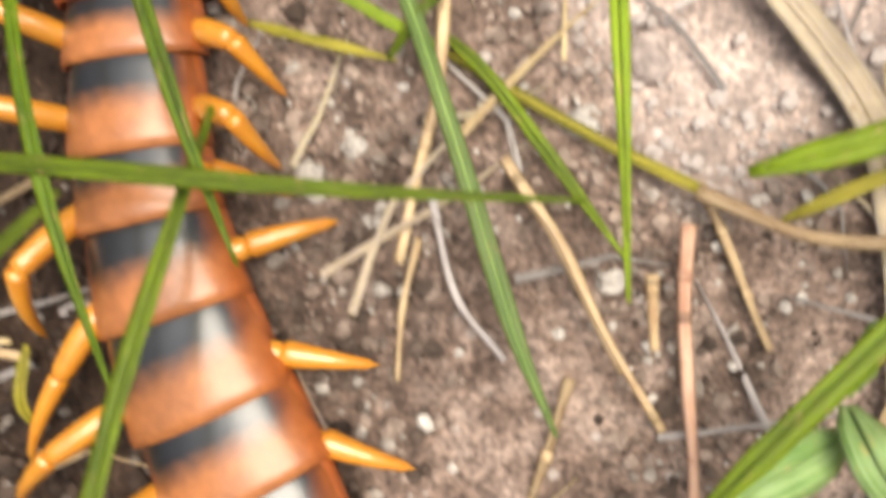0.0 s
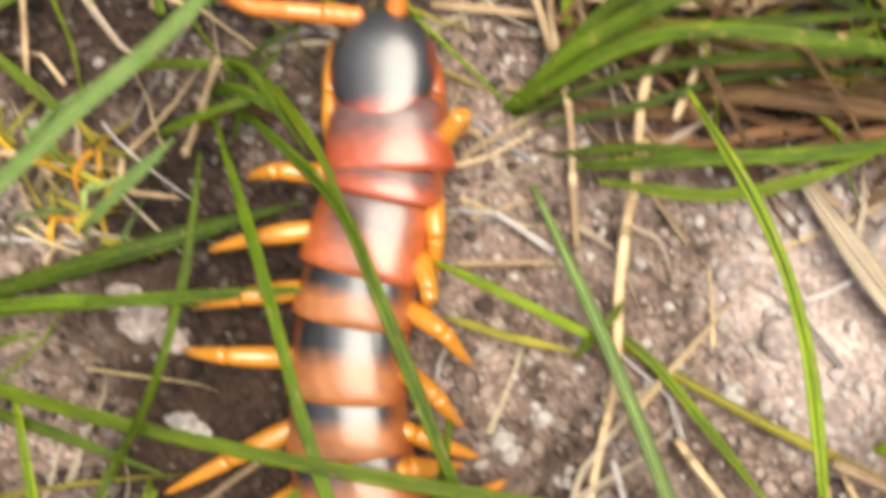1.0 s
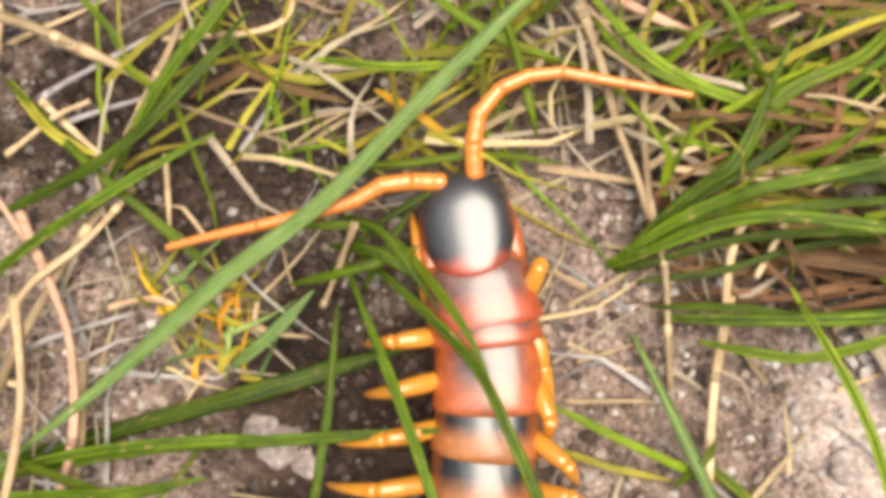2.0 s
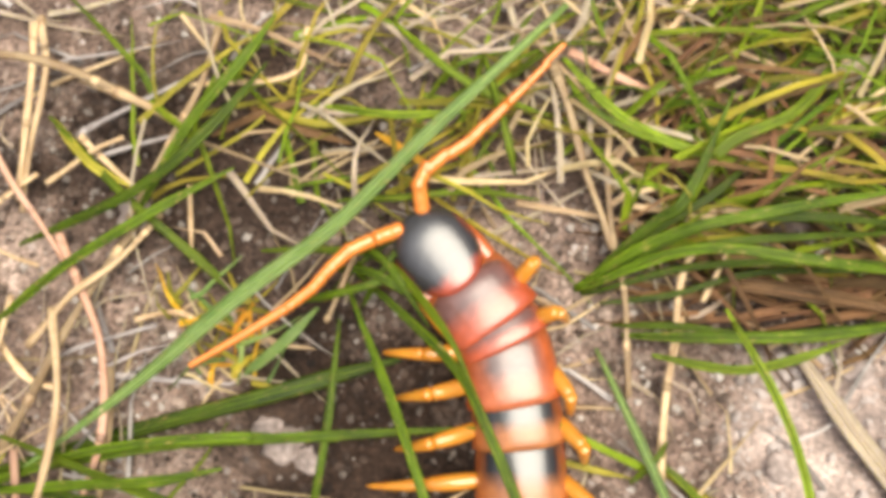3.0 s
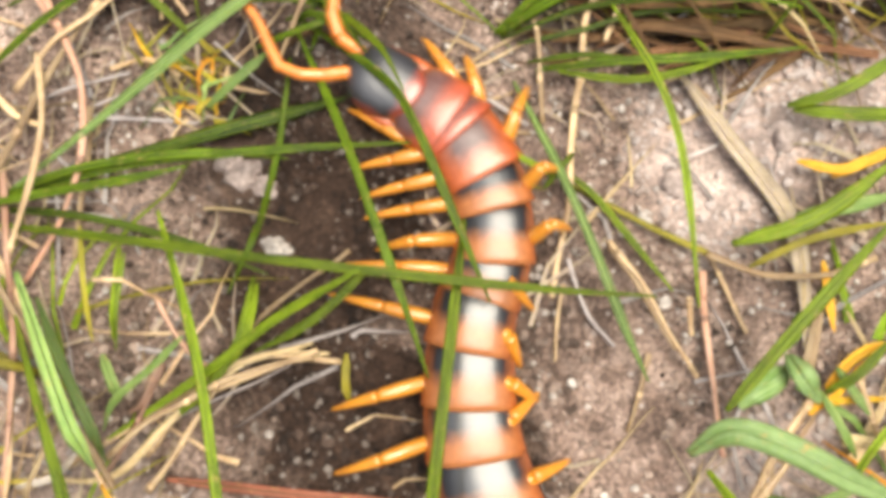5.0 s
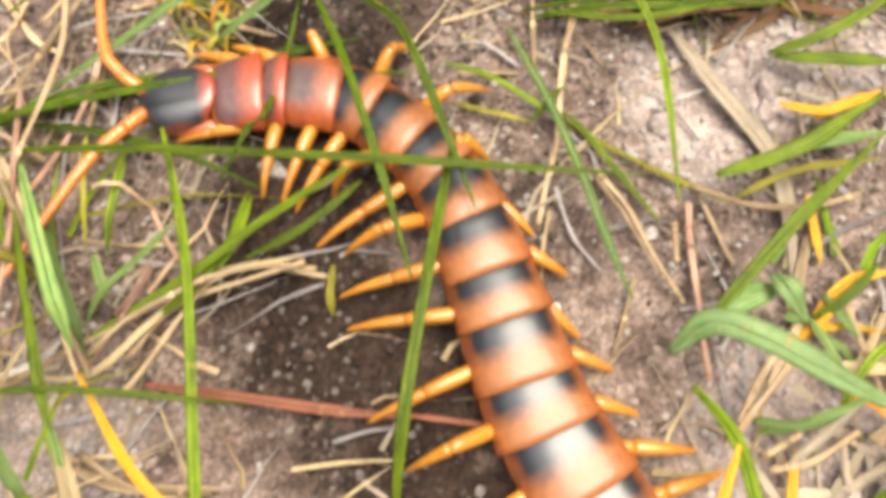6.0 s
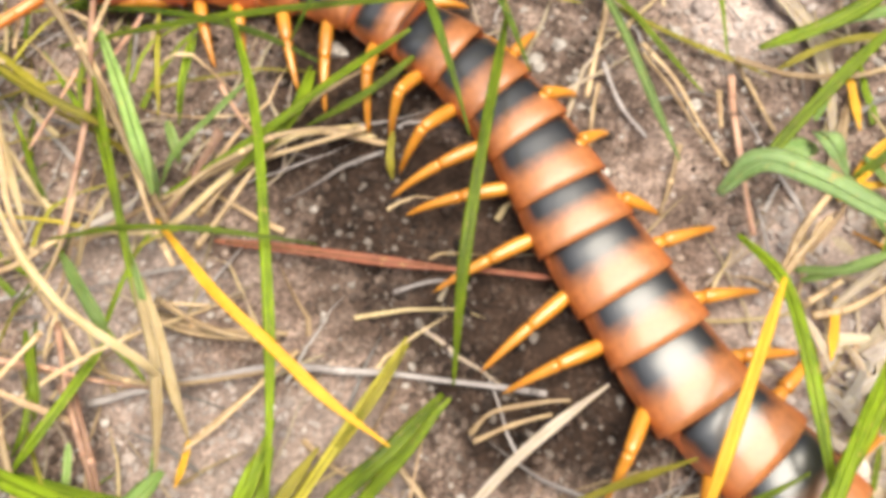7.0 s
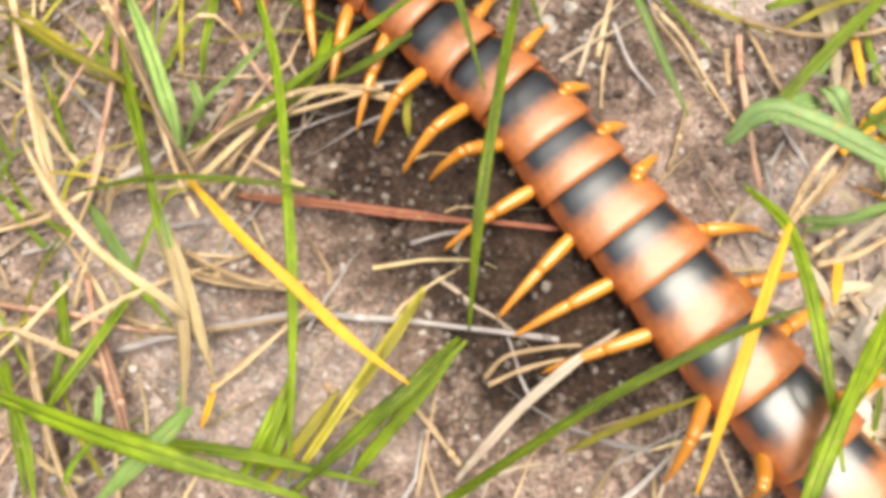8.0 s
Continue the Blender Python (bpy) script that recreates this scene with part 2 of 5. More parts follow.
flank_red = horn_material("flank_red", (0.28, 0.06, 0.015), (0.50, 0.145, 0.035), 0.38)
leg_amber = horn_material("leg_amber", (0.54, 0.175, 0.012), (0.80, 0.36, 0.035))
feeler_orange = horn_material("feeler_orange", (0.70, 0.17, 0.02), (0.90, 0.34, 0.06), 0.4)
fang_red = horn_material("fang_red", (0.40, 0.075, 0.018), (0.64, 0.17, 0.045))


# ---- mesh helpers ----
def part(name, bm, mat, parent=None, label=""):
    me = bpy.data.meshes.new(name)
    bm.to_mesh(me)
    bm.free()
    me.materials.append(mat)
    for p in me.polygons:
        p.use_smooth = True
    ob = new(name, me)
    ob.parent = parent
    return tagged(ob, label)


def loft(bm, rings, cap=True):
    """Joins closed rings of equal length into one skin, in metres from millimetres."""
    made = [[bm.verts.new((x * MM, y * MM, z * MM)) for x, y, z in ring] for ring in rings]
    k, uv, done = len(made[0]), bm.loops.layers.uv.new(), 0.0
    for a, b in zip(made, made[1:]):
        step = (b[0].co - a[0].co).length / MM
        for i in range(k):
            f = bm.faces.new((a[i], a[(i + 1) % k], b[(i + 1) % k], b[i]))
            for loop, at in zip(f.loops, ((i, 0), (i + 1, 0), (i + 1, step), (i, step))):
                loop[uv].uv = (at[0] / k, done + at[1])
        done += step
    if cap:
        bm.faces.new(made[0][::-1])
        bm.faces.new(made[-1])
    bmesh.ops.recalc_face_normals(bm, faces=bm.faces)
    return bm


def curve_points(points, steps):
    """Points along a smooth curve through the given ones."""
    p = [Vector(q) for q in points]
    p = [2 * p[0] - p[1], *p, 2 * p[-1] - p[-2]]
    out, spans = [], len(p) - 3
    for k in range(steps + 1):
        u = k / steps * spans
        i = min(int(u), spans - 1)
        u -= i
        a, b, c, d = p[i:i + 4]
        out.append(0.5 * (2 * b + (c - a) * u + (2 * a - 5 * b + 4 * c - d) * u * u + (3 * b - a - 3 * c + d) * u ** 3))
    return out


def tube(bm, points, radius, sides=8, flat=1.0):
    """A tube along points (mm); radius(u) for u from 0 to 1."""
    rings, up = [], Vector((0, 0, 1))
    for i, q in enumerate(points):
        ahead = (points[min(i + 1, len(points) - 1)] - points[max(i - 1, 0)]).normalized()
        across = ahead.cross(up)
        across = across.normalized() if across.length > 1e-3 else Vector((1, 0, 0))
        over = across.cross(ahead)
        r = radius(i / (len(points) - 1))
        rings.append([q + (across * math.cos(a) + over * (flat * math.sin(a))) * r
                      for a in (2 * math.pi * j / sides for j in range(sides))])
    return loft(bm, rings)


# ---- ground ----
def relief(x, y):
    """Height of the soil in mm at a place in mm."""
    v = Vector((x, y, 0))
    h = 1.6 * noise.noise(v / 31) + 1.1 * noise.noise(v / 11 + Vector((5, 3, 1))) + 1.0 * noise.noise(v / 4.3 + Vector((1, 9, 4)))
    return h - 2.0


def build_ground():
    near = np.arange(-125, 125.1, 1.1)
    far = [125 + 1.5]
    while far[-1] < 60000:
        far.append(far[-1] * 1.35 + 1)
    axis = np.concatenate([-np.array(far)[::-1], near, np.array(far)])
    k = len(axis)
    verts = []
    for y in axis:
        for x in axis:
            if abs(x) < 400 and abs(y) < 400:
                z = relief(x, y) + 0.7 * noise.noise(Vector((x, y, 7)) / 1.9)
            else:
                z = -2.0 + 30 * noise.noise(Vector((x, y, 0)) / 4000)
            verts.append((x * MM, y * MM, z * MM))
    faces = [(j * k + i, j * k + i + 1, (j + 1) * k + i + 1, (j + 1) * k + i) for j in range(k - 1) for i in range(k - 1)]
    me = bpy.data.meshes.new("ground")
    me.from_pydata(verts, [], faces)
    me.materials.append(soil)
    for p in me.polygons:
        p.use_smooth = True
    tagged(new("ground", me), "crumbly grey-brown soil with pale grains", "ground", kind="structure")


build_ground()


def lump(seed, size, flat=0.62):
    """Vertices and faces of an uneven stone about the origin, in mm."""
    bm = bmesh.new()
    bmesh.ops.create_icosphere(bm, subdivisions=1 if size < 1.05 else 3, radius=1)
    rows = []
    for v in bm.verts:
        d = v.co.normalized()
        r = size * (1 + 0.6 * noise.noise(d * 1.3 + Vector((seed, 0, 0))) + 0.15 * noise.noise(d * 3 + Vector((0, seed, 0))) + 0.12 * noise.noise(d * 7 + Vector((0, 0, seed))))
        rows.append((d.x * r, d.y * r * 0.85, d.z * r * flat))
    faces = [[v.index for v in f.verts] for f in bm.faces]
    bm.free()
    return rows, faces


def scatter_crumbs(name, count, low, high, mat, label, category, area):
    """Loose grains lying in the soil, in one mesh."""
    kinds = [lump(k * 7.3, 1.0) for k in range(9)]
    verts, faces = [], []
    x0, y0, x1, y1 = area
    for _ in range(count):
        x, y = random.uniform(x0, x1), random.uniform(y0, y1)
        if noise.noise(Vector((x, y, 3)) / 17) < random.uniform(-0.5, 0.3):
            continue
        s = low * (high / low) ** (random.random() ** 2)
        rows, fs = random.choice(kinds)
        turn = Euler((random.uniform(-0.5, 0.5), random.uniform(-0.5, 0.5), random.uniform(0, 6.3))).to_matrix()
        at, k = Vector((x, y, relief(x, y) + s * 0.3)), len(verts)
        verts += [(at + turn @ Vector(r) * s) * MM for r in rows]
        faces += [[k + i for i in f] for f in fs]
    me = bpy.data.meshes.new(name)
    me.from_pydata(verts, [], faces)
    me.materials.append(mat)
    tagged(new(name, me), label, category, kind="stuff")


scatter_crumbs("soil_crumbs", 34000, 0.25, 1.1, crumb, "loose brown soil crumbs on bare ground", "soil", (-110, -100, 95, 110))
scatter_crumbs("pale_grains", 8000, 0.25, 0.95, quartz, "pale sand grains scattered over the soil", "sand", (-110, -100, 95, 110))


def pebble(x, y, size, mat, label):
    rows, faces = lump(x * 0.37 + y, size)
    me = bpy.data.meshes.new("pebble")
    me.from_pydata([(a * MM, b * MM, c * MM) for a, b, c in rows], [], faces)
    me.materials.append(mat)
    for p in me.polygons:
        p.use_smooth = True
    ob = tagged(new("pebble", me), label, "pebble", "pebbles on the soil")
    ob.location = (x * MM, y * MM, (relief(x, y) + size * (0.3 if size < 2.1 else 0.02)) * MM)


# ---- plants ----
def grass(mat, width, *points, name="grass_blade", label=None, cat="grass"):
    """One blade: a folded, tapering leaf through the points, root first or tip first as it lies."""
    n = 6 * len(points)
    line = curve_points(points, n)
    bm, rings = bmesh.new(), []
    for i, q in enumerate(line):
        u = i / n
        ahead = (line[min(i + 1, n)] - line[max(i - 1, 0)]).normalized()
        across = ahead.cross(Vector((0, 0, 1)))
        across = across.normalized() if across.length > 1e-3 else Vector((1, 0, 0))
        over = across.cross(ahead)
        w = width * 0.5 * (0.35 + 0.65 * min(1, 5 * u)) * min(1, 0.25 + 2.4 * (1 - u)) * (1 + 0.06 * math.sin(9 * u + width))
        t = 0.10 + 0.03 * width
        rings.append([q - across * w + over * 0.28 * w, q - across * 0.45 * w + over * t, q + over * 0.6 * t - over * 0.05 * w,
                      q + across * 0.45 * w + over * t, q + across * w + over * 0.28 * w,
                      q + across * 0.45 * w - over * 0.6 * t, q - over * t, q - across * 0.45 * w - over * 0.6 * t])
    loft(bm, rings)
    ob = part(name, bm, mat)
    if width > 1.05:
        up = Vector((0, 0, 0.10 + 0.02 * width))
        part("midrib", tube(bmesh.new(), [q + up for q in line[1:-2]], lambda u: 0.13 * (1.1 - u) + 0.05, 5), {"leaf_taupe": leaf_dry, "leaf_red": leaf_brown}.get(mat.name, mat), ob, "raised midrib along the blade")
    return tagged(ob, label or LEAF_LABELS[mat.name], cat, "grass blades over the soil")


LEAF_LABELS = {
    "leaf_green": "fresh green narrow grass blade arching over the soil",
    "leaf_deep": "dark green grass blade in a dense tuft",
    "leaf_pale": "pale bluish green grass blade, softly folded",
    "leaf_olive": "olive green grass blade turning yellow",
    "leaf_yellow": "bright yellow withered grass blade",
    "leaf_broad": "broad fresh green grass leaf bending down to its tip",
    "leaf_dry": "broad bleached dry grass leaf lying on the soil",
    "leaf_bleached": "bleached pale dry grass leaf over the soil",
    "leaf_straw": "straw-coloured dry grass leaf arching over the soil",
    "leaf_taupe": "greyish brown dry grass leaf lying on the soil",
    "leaf_brown": "dark brown dead grass leaf on the ground",
    "leaf_red": "reddish brown dead leaf lying on bare soil",
    "straw": "dry straw-coloured grass stem lying on the soil",
    "straw_pink": "pinkish dry grass stalk standing in the soil",
    "twig_grey": "thin grey weathered twig on the soil",
}


def stem(mat, width, *points):
    """One dry stalk: a slightly uneven, jointed round stem."""
    n = 6 * len(points)
    line = curve_points(points, n)
    for q in line:
        q += Vector((noise.noise(q / 11), noise.noise(q / 11 + Vector((9, 0, 0))), 0)) * 0.6
    joints = [random.random() for _ in range(2)]
    radius = width * 0.43

    def thick(u):
        swell = sum(math.exp(-((u - j) * 16) ** 2) for j in joints)
        return radius * (0.98 + 0.14 * swell + 0.12 * math.sin(13 * u + width)) * (1 - 0.3 * u)
    ob = part("dry_stem", tube(bmesh.new(), line, thick, 6, 0.5), mat)
    if width > 1.0:
        for j in joints:
            i = min(max(1, int(j * n)), n - 1)
            ring = [line[i - 1].lerp(line[i], 0.6), line[i].copy(), line[i].lerp(line[i + 1], 0.4)]
            part("node", tube(bmesh.new(), ring, lambda u: thick(j) * (1.0 + 0.12 * math.sin(math.pi * u)), 6, 0.62), mat, ob)
    return tagged(ob, LEAF_LABELS[mat.name], "stem", "dry stems on the soil")


# ---- the centipede ----
# Joints of its back on the ground plan (mm): the rear rims of the plates, from the one named on (-1: the front of the head).
JOINTS = {}
JOINTS[0.0] = (4, (-10.2, 26.6), (-9.2, 18.7), (-7.8, 12.4), (-5.0, 4.5), (-1.5, -3.3), (2.4, -9.1))
JOINTS[0.5] = (1, (-11.3, 46.2), (-11.2, 44.1), (-10.7, 37.0), (-10.0, 31.0), (-9.1, 22.9), (-8.0, 16.3), (-6.0, 8.8), (-2.8, 1.0))
JOINTS[1.0] = (-1, (-7.4, 62.3), (-7.1, 53.4), (-6.8, 47.1), (-7.9, 43.7), (-9.9, 36.4), (-11.0, 30.9), (-11.7, 23.4), (-11.6, 17.2), (-10.7, 12.5))
JOINTS[1.5] = (-1, (-4.8, 66.3), (-5.1, 55.6), (-6.1, 49.8), (-7.6, 46.5), (-9.8, 39.8), (-11.0, 34.0), (-11.6, 26.2))
JOINTS[2.0] = (-1, (-12.2, 65.0), (-10.8, 52.7), (-9.6, 47.3), (-9.4, 44.7), (-9.4, 36.8), (-10.2, 31.4), (-10.8, 24.5))
JOINTS[2.2] = (-1, (-13.3, 64.6), (-10.8, 52.2), (-9.0, 46.6), (-8.6, 44.0), (-8.7, 36.0), (-9.3, 30.6), (-9.8, 23.6))
JOINTS[3.3] = (-1, (-19.2, 62.8), (-9.7, 54.7), (-4.7, 48.7), (-3.1, 46.3), (-1.5, 38.6), (-0.6, 32.9), (-0.3, 24.8))
JOINTS[3.5] = (-1, (-18.6, 60.0), (-8.8, 52.7), (-4.2, 48.3), (-2.7, 45.8), (-0.7, 38.6), (-0.0, 33.2), (0.4, 25.2), (-0.2, 19.4))
JOINTS[4.0] = (-1, (-8.7, 64.9), (-5.2, 53.1), (-2.0, 46.6), (-0.8, 44.1), (0.6, 36.1), (1.1, 30.7), (1.4, 22.4), (0.2, 17.5), (-1.2, 9.7), (-2.5, 3.8))
JOINTS[4.5] = (-1, (-8.2, 57.8), (-2.0, 47.9), (0.1, 42.2), (1.2, 39.9), (2.2, 32.0), (2.6, 27.2), (1.4, 18.8), (0.3, 13.9), (-2.5, 7.0), (-3.2, -1.8), (-3.2, -8.7))
JOINTS[4.7] = (-1, (-4.7, 45.8), (3.2, 37.1), (6.4, 33.3), (7.3, 31.1), (8.6, 24.3), (8.4, 19.7), (6.1, 11.3), (1.7, 8.2), (-0.8, 1.7), (-2.0, -6.2), (-1.6, -13.4))
JOINTS[5.8] = (-1, (-47.1, 28.2), (-34.7, 29.4), (-26.9, 29.9), (-23.7, 30.1), (-14.5, 29.0), (-9.6, 25.1), (-3.3, 19.7), (1.0, 14.4), (3.4, 5.7), (5.5, -2.6), (7.1, -9.7), (9.5, -18.6), (13.0, -25.1))
JOINTS[6.0] = (-1, (-52.6, 28.5), (-40.8, 30.3), (-32.1, 31.4), (-28.8, 31.5), (-19.4, 30.8), (-14.1, 27.7), (-6.5, 21.6), (-1.9, 16.4), (2.2, 8.7), (5.1, 0.2), (7.8, -7.2), (10.6, -15.9), (13.9, -23.7), (19.0, -31.3))
JOINTS[6.5] = (-1, (-66.7, 23.6), (-52.7, 23.8), (-44.7, 25.0), (-41.4, 25.9), (-33.3, 27.4), (-26.6, 27.6), (-18.3, 26.2), (-10.7, 21.6), (-4.4, 13.6), (1.1, 5.0), (5.4, -1.5), (9.4, -11.0), (13.8, -18.2), (19.0, -26.7), (23.5, -34.9), (30.7, -42.9))
JOINTS[7.0] = (-1, (-79.4, 31.8), (-65.3, 32.6), (-56.9, 32.5), (-53.3, 32.3), (-43.3, 31.0), (-35.9, 29.7), (-25.3, 25.8), (-16.4, 19.6), (-8.3, 14.4), (-1.7, 6.6), (3.4, 0.1), (8.1, -9.2), (11.8, -16.6), (17.9, -25.5), (22.2, -32.8), (27.8, -42.8), (37.0, -49.5))
JOINTS[7.5] = (-1, (-81.4, 40.2), (-67.3, 38.0), (-59.0, 36.8), (-55.2, 36.2), (-45.6, 34.1), (-38.2, 31.9), (-28.2, 27.0), (-20.0, 21.0), (-12.0, 14.6), (-5.8, 7.4), (0.7, 0.0), (5.8, -9.0), (11.0, -16.1), (17.2, -25.3), (21.7, -33.1), (27.4, -42.7), (35.7, -49.4))
JOINTS[8.0] = (-1, (-86.5, 43.8), (-72.3, 40.8), (-63.9, 38.8), (-60.1, 37.7), (-49.9, 34.7), (-42.0, 31.5), (-31.9, 25.9), (-24.0, 20.5), (-16.6, 13.6), (-9.4, 6.5), (-1.1, 0.1), (4.4, -8.1), (10.1, -15.2), (16.2, -23.2), (22.7, -30.4), (27.8, -39.8), (35.7, -48.2), (41.8, -56.9))
# Feet on the plan, by plate: those on its left, then those on its right.
FEET = {}
FEET[-1, 0.0] = {4: (-26.2, 31.8), 5: (-25.6, 21.5), 6: (-19.6, 1.4), 7: (-20.8, -10.1), 8: (-21.1, -13.6)}
FEET[1, 0.0] = {3: (-1.3, 30.4), 4: (2.7, 23.9), 5: (2.5, 17.3), 6: (4.2, 15.0), 7: (10.3, 13.4), 8: (15.0, 0.1), 9: (16.2, -8.2), 10: (17.6, -15.7)}
FEET[-1, 0.5] = {2: (-29.9, 43.3), 3: (-29.9, 39.4), 4: (-31.7, 33.4), 5: (-35.5, 28.7), 6: (-22.2, 3.6), 7: (-22.8, -0.1)}
FEET[1, 0.5] = {2: (-2.6, 35.8), 3: (-2.2, 32.9), 4: (2.0, 25.7), 5: (1.9, 17.7), 6: (3.9, 14.9), 7: (4.7, 13.6), 8: (12.2, 11.4)}
FEET[-1, 1.0] = {2: (-24.0, 46.7), 3: (-28.6, 38.5), 4: (-30.5, 32.1), 5: (-31.8, 27.4), 6: (-33.6, 11.2)}
FEET[1, 1.0] = {1: (1.2, 50.6), 2: (-2.2, 34.4), 3: (-3.1, 31.6), 4: (1.6, 25.2), 5: (0.5, 18.6), 6: (2.3, 15.3)}
FEET[-1, 1.5] = {2: (-23.0, 46.8), 3: (-27.3, 42.7), 4: (-29.9, 32.4), 5: (-31.3, 27.3)}
FEET[1, 1.5] = {1: (1.9, 54.6), 2: (-1.2, 33.8), 3: (-1.6, 32.8), 4: (1.0, 28.1), 5: (2.6, 25.5)}
FEET[-1, 2.0] = {2: (-25.4, 44.1), 3: (-25.5, 37.7), 4: (-29.2, 31.7), 5: (-30.7, 26.5)}
FEET[1, 2.0] = {2: (-1.1, 34.5), 3: (-2.2, 31.7), 4: (1.4, 26.2), 5: (2.4, 24.1)}
FEET[-1, 2.2] = {2: (-21.7, 43.9), 3: (-24.0, 38.1), 4: (-28.9, 32.1), 5: (-30.8, 25.9)}
FEET[1, 2.2] = {2: (-0.3, 33.4), 3: (-1.4, 31.3), 4: (2.0, 26.1)}
FEET[-1, 3.3] = {2: (-22.2, 44.1), 3: (-20.1, 37.4), 4: (-18.5, 30.4), 5: (-25.9, 25.6)}
FEET[1, 3.3] = {1: (1.5, 56.5), 2: (4.2, 51.4), 3: (6.9, 36.4), 4: (8.0, 29.1), 5: (7.1, 23.1)}
FEET[-1, 3.5] = {2: (-23.3, 45.2), 3: (-20.8, 36.7), 4: (-21.7, 30.8), 5: (-25.9, 25.9), 6: (-26.4, 23.9)}
FEET[1, 3.5] = {1: (3.7, 51.2), 2: (10.7, 47.1), 4: (9.2, 29.2), 5: (9.0, 22.6)}
FEET[-1, 4.0] = {2: (-21.5, 47.8), 3: (-18.6, 36.9), 4: (-16.5, 30.7), 5: (-22.6, 26.1), 6: (-24.4, 24.4), 7: (-26.2, 15.0)}
FEET[1, 4.0] = {1: (6.1, 56.3), 2: (10.4, 45.5), 4: (12.8, 27.0), 5: (17.5, 24.2), 6: (8.3, 12.7), 7: (9.2, 7.4)}
FEET[-1, 4.5] = {2: (-21.2, 43.6), 3: (-22.2, 34.4), 4: (-17.3, 29.7), 5: (-25.1, 26.8), 6: (-24.6, 24.0), 7: (-27.4, 15.6), 8: (-21.6, -6.8), 9: (-20.3, -11.2)}
FEET[1, 4.5] = {1: (3.4, 57.5), 2: (10.9, 43.5), 4: (14.5, 25.4), 5: (15.2, 22.5), 6: (8.9, 11.6), 7: (8.7, 7.9), 8: (8.6, 5.3), 9: (10.0, 1.0), 10: (12.6, -4.2)}
FEET[-1, 4.7] = {2: (-16.4, 33.1), 3: (-15.1, 27.5), 4: (-14.3, 24.2), 5: (-14.0, 17.8), 6: (-22.2, 19.9), 7: (-25.0, 15.4), 8: (-22.7, -8.4), 9: (-21.9, -17.1)}
FEET[1, 4.7] = {1: (6.7, 49.6), 2: (13.9, 40.9), 4: (20.5, 23.9), 5: (18.6, 15.7), 7: (6.4, -3.3), 8: (10.7, -6.2), 9: (10.3, -0.1)}
FEET[-1, 5.8] = {2: (-32.7, 13.6), 3: (-27.8, 9.2), 4: (-23.8, 11.3), 5: (-20.7, 12.3), 6: (-19.7, 3.6), 7: (-18.8, 2.7), 8: (-22.1, -4.4), 9: (-21.0, -12.8), 10: (-14.2, -26.3), 11: (-5.8, -29.5)}
FEET[1, 5.8] = {2: (-40.3, 42.7), 3: (-27.7, 48.8), 4: (-0.7, 35.0), 5: (10.5, 29.8), 6: (8.1, 19.7), 7: (13.5, 4.7), 8: (14.4, -5.8), 9: (16.3, -13.1), 10: (20.3, -20.5), 11: (30.1, -22.1)}
FEET[-1, 6.0] = {2: (-32.4, 9.8), 3: (-29.6, 9.2), 4: (-27.3, 9.3), 5: (-20.3, 12.8), 6: (-23.4, 4.1), 7: (-18.3, 3.2), 8: (-19.3, -3.4), 9: (-22.4, -9.3), 10: (-16.3, -24.6), 11: (-7.2, -30.1)}
FEET[1, 6.0] = {3: (-25.7, 44.2), 4: (-7.2, 40.8), 5: (5.7, 32.5), 6: (5.5, 20.2), 7: (12.8, 6.2), 8: (18.4, -0.1), 9: (19.9, -10.1), 10: (25.1, -15.0), 11: (31.5, -22.0), 12: (43.6, -26.3)}
FEET[-1, 6.5] = {2: (-35.4, 7.2), 3: (-30.5, 9.8), 4: (-31.9, 4.2), 5: (-29.5, 9.8), 6: (-24.2, 2.2), 7: (-19.6, 2.7), 8: (-18.3, -3.7), 9: (-21.3, -7.8), 10: (-22.1, -16.0), 11: (-6.4, -24.7), 12: (-4.8, -38.9), 13: (-2.6, -47.1)}
FEET[1, 6.5] = {5: (0.5, 29.7), 6: (3.4, 27.7), 8: (8.5, 10.6), 9: (13.3, 8.1), 10: (19.1, -2.7), 11: (25.1, -13.0), 12: (31.9, -16.9), 13: (40.8, -24.5), 14: (48.3, -32.4)}
FEET[-1, 7.0] = {2: (-49.6, 8.3), 3: (-44.7, 9.0), 4: (-34.3, 2.3), 5: (-31.1, 2.8), 6: (-23.6, 1.8), 7: (-19.9, 0.7), 8: (-18.2, -4.9), 9: (-19.4, -9.3), 10: (-16.9, -12.7), 11: (-12.8, -26.4), 12: (-5.0, -39.0), 13: (-0.8, -41.4), 14: (14.2, -56.7)}
FEET[1, 7.0] = {8: (6.6, 24.2), 9: (11.7, 8.5), 10: (16.7, 1.7), 11: (24.2, -12.3), 12: (33.7, -14.1), 13: (42.7, -23.8), 14: (44.4, -34.0)}
FEET[-1, 7.5] = {3: (-40.3, 7.9), 4: (-39.2, 9.0), 5: (-37.1, 5.6), 6: (-33.7, 4.0), 7: (-28.2, -5.1), 8: (-23.3, -14.8), 9: (-19.6, -12.3), 10: (-15.3, -14.3), 11: (-12.6, -26.4), 12: (-6.0, -39.0), 13: (-1.3, -41.5), 14: (2.1, -52.8)}
FEET[1, 7.5] = {9: (9.0, 9.0), 10: (14.1, 2.5), 11: (20.9, -3.3), 12: (32.5, -13.0), 13: (41.3, -23.0), 14: (42.7, -30.3)}
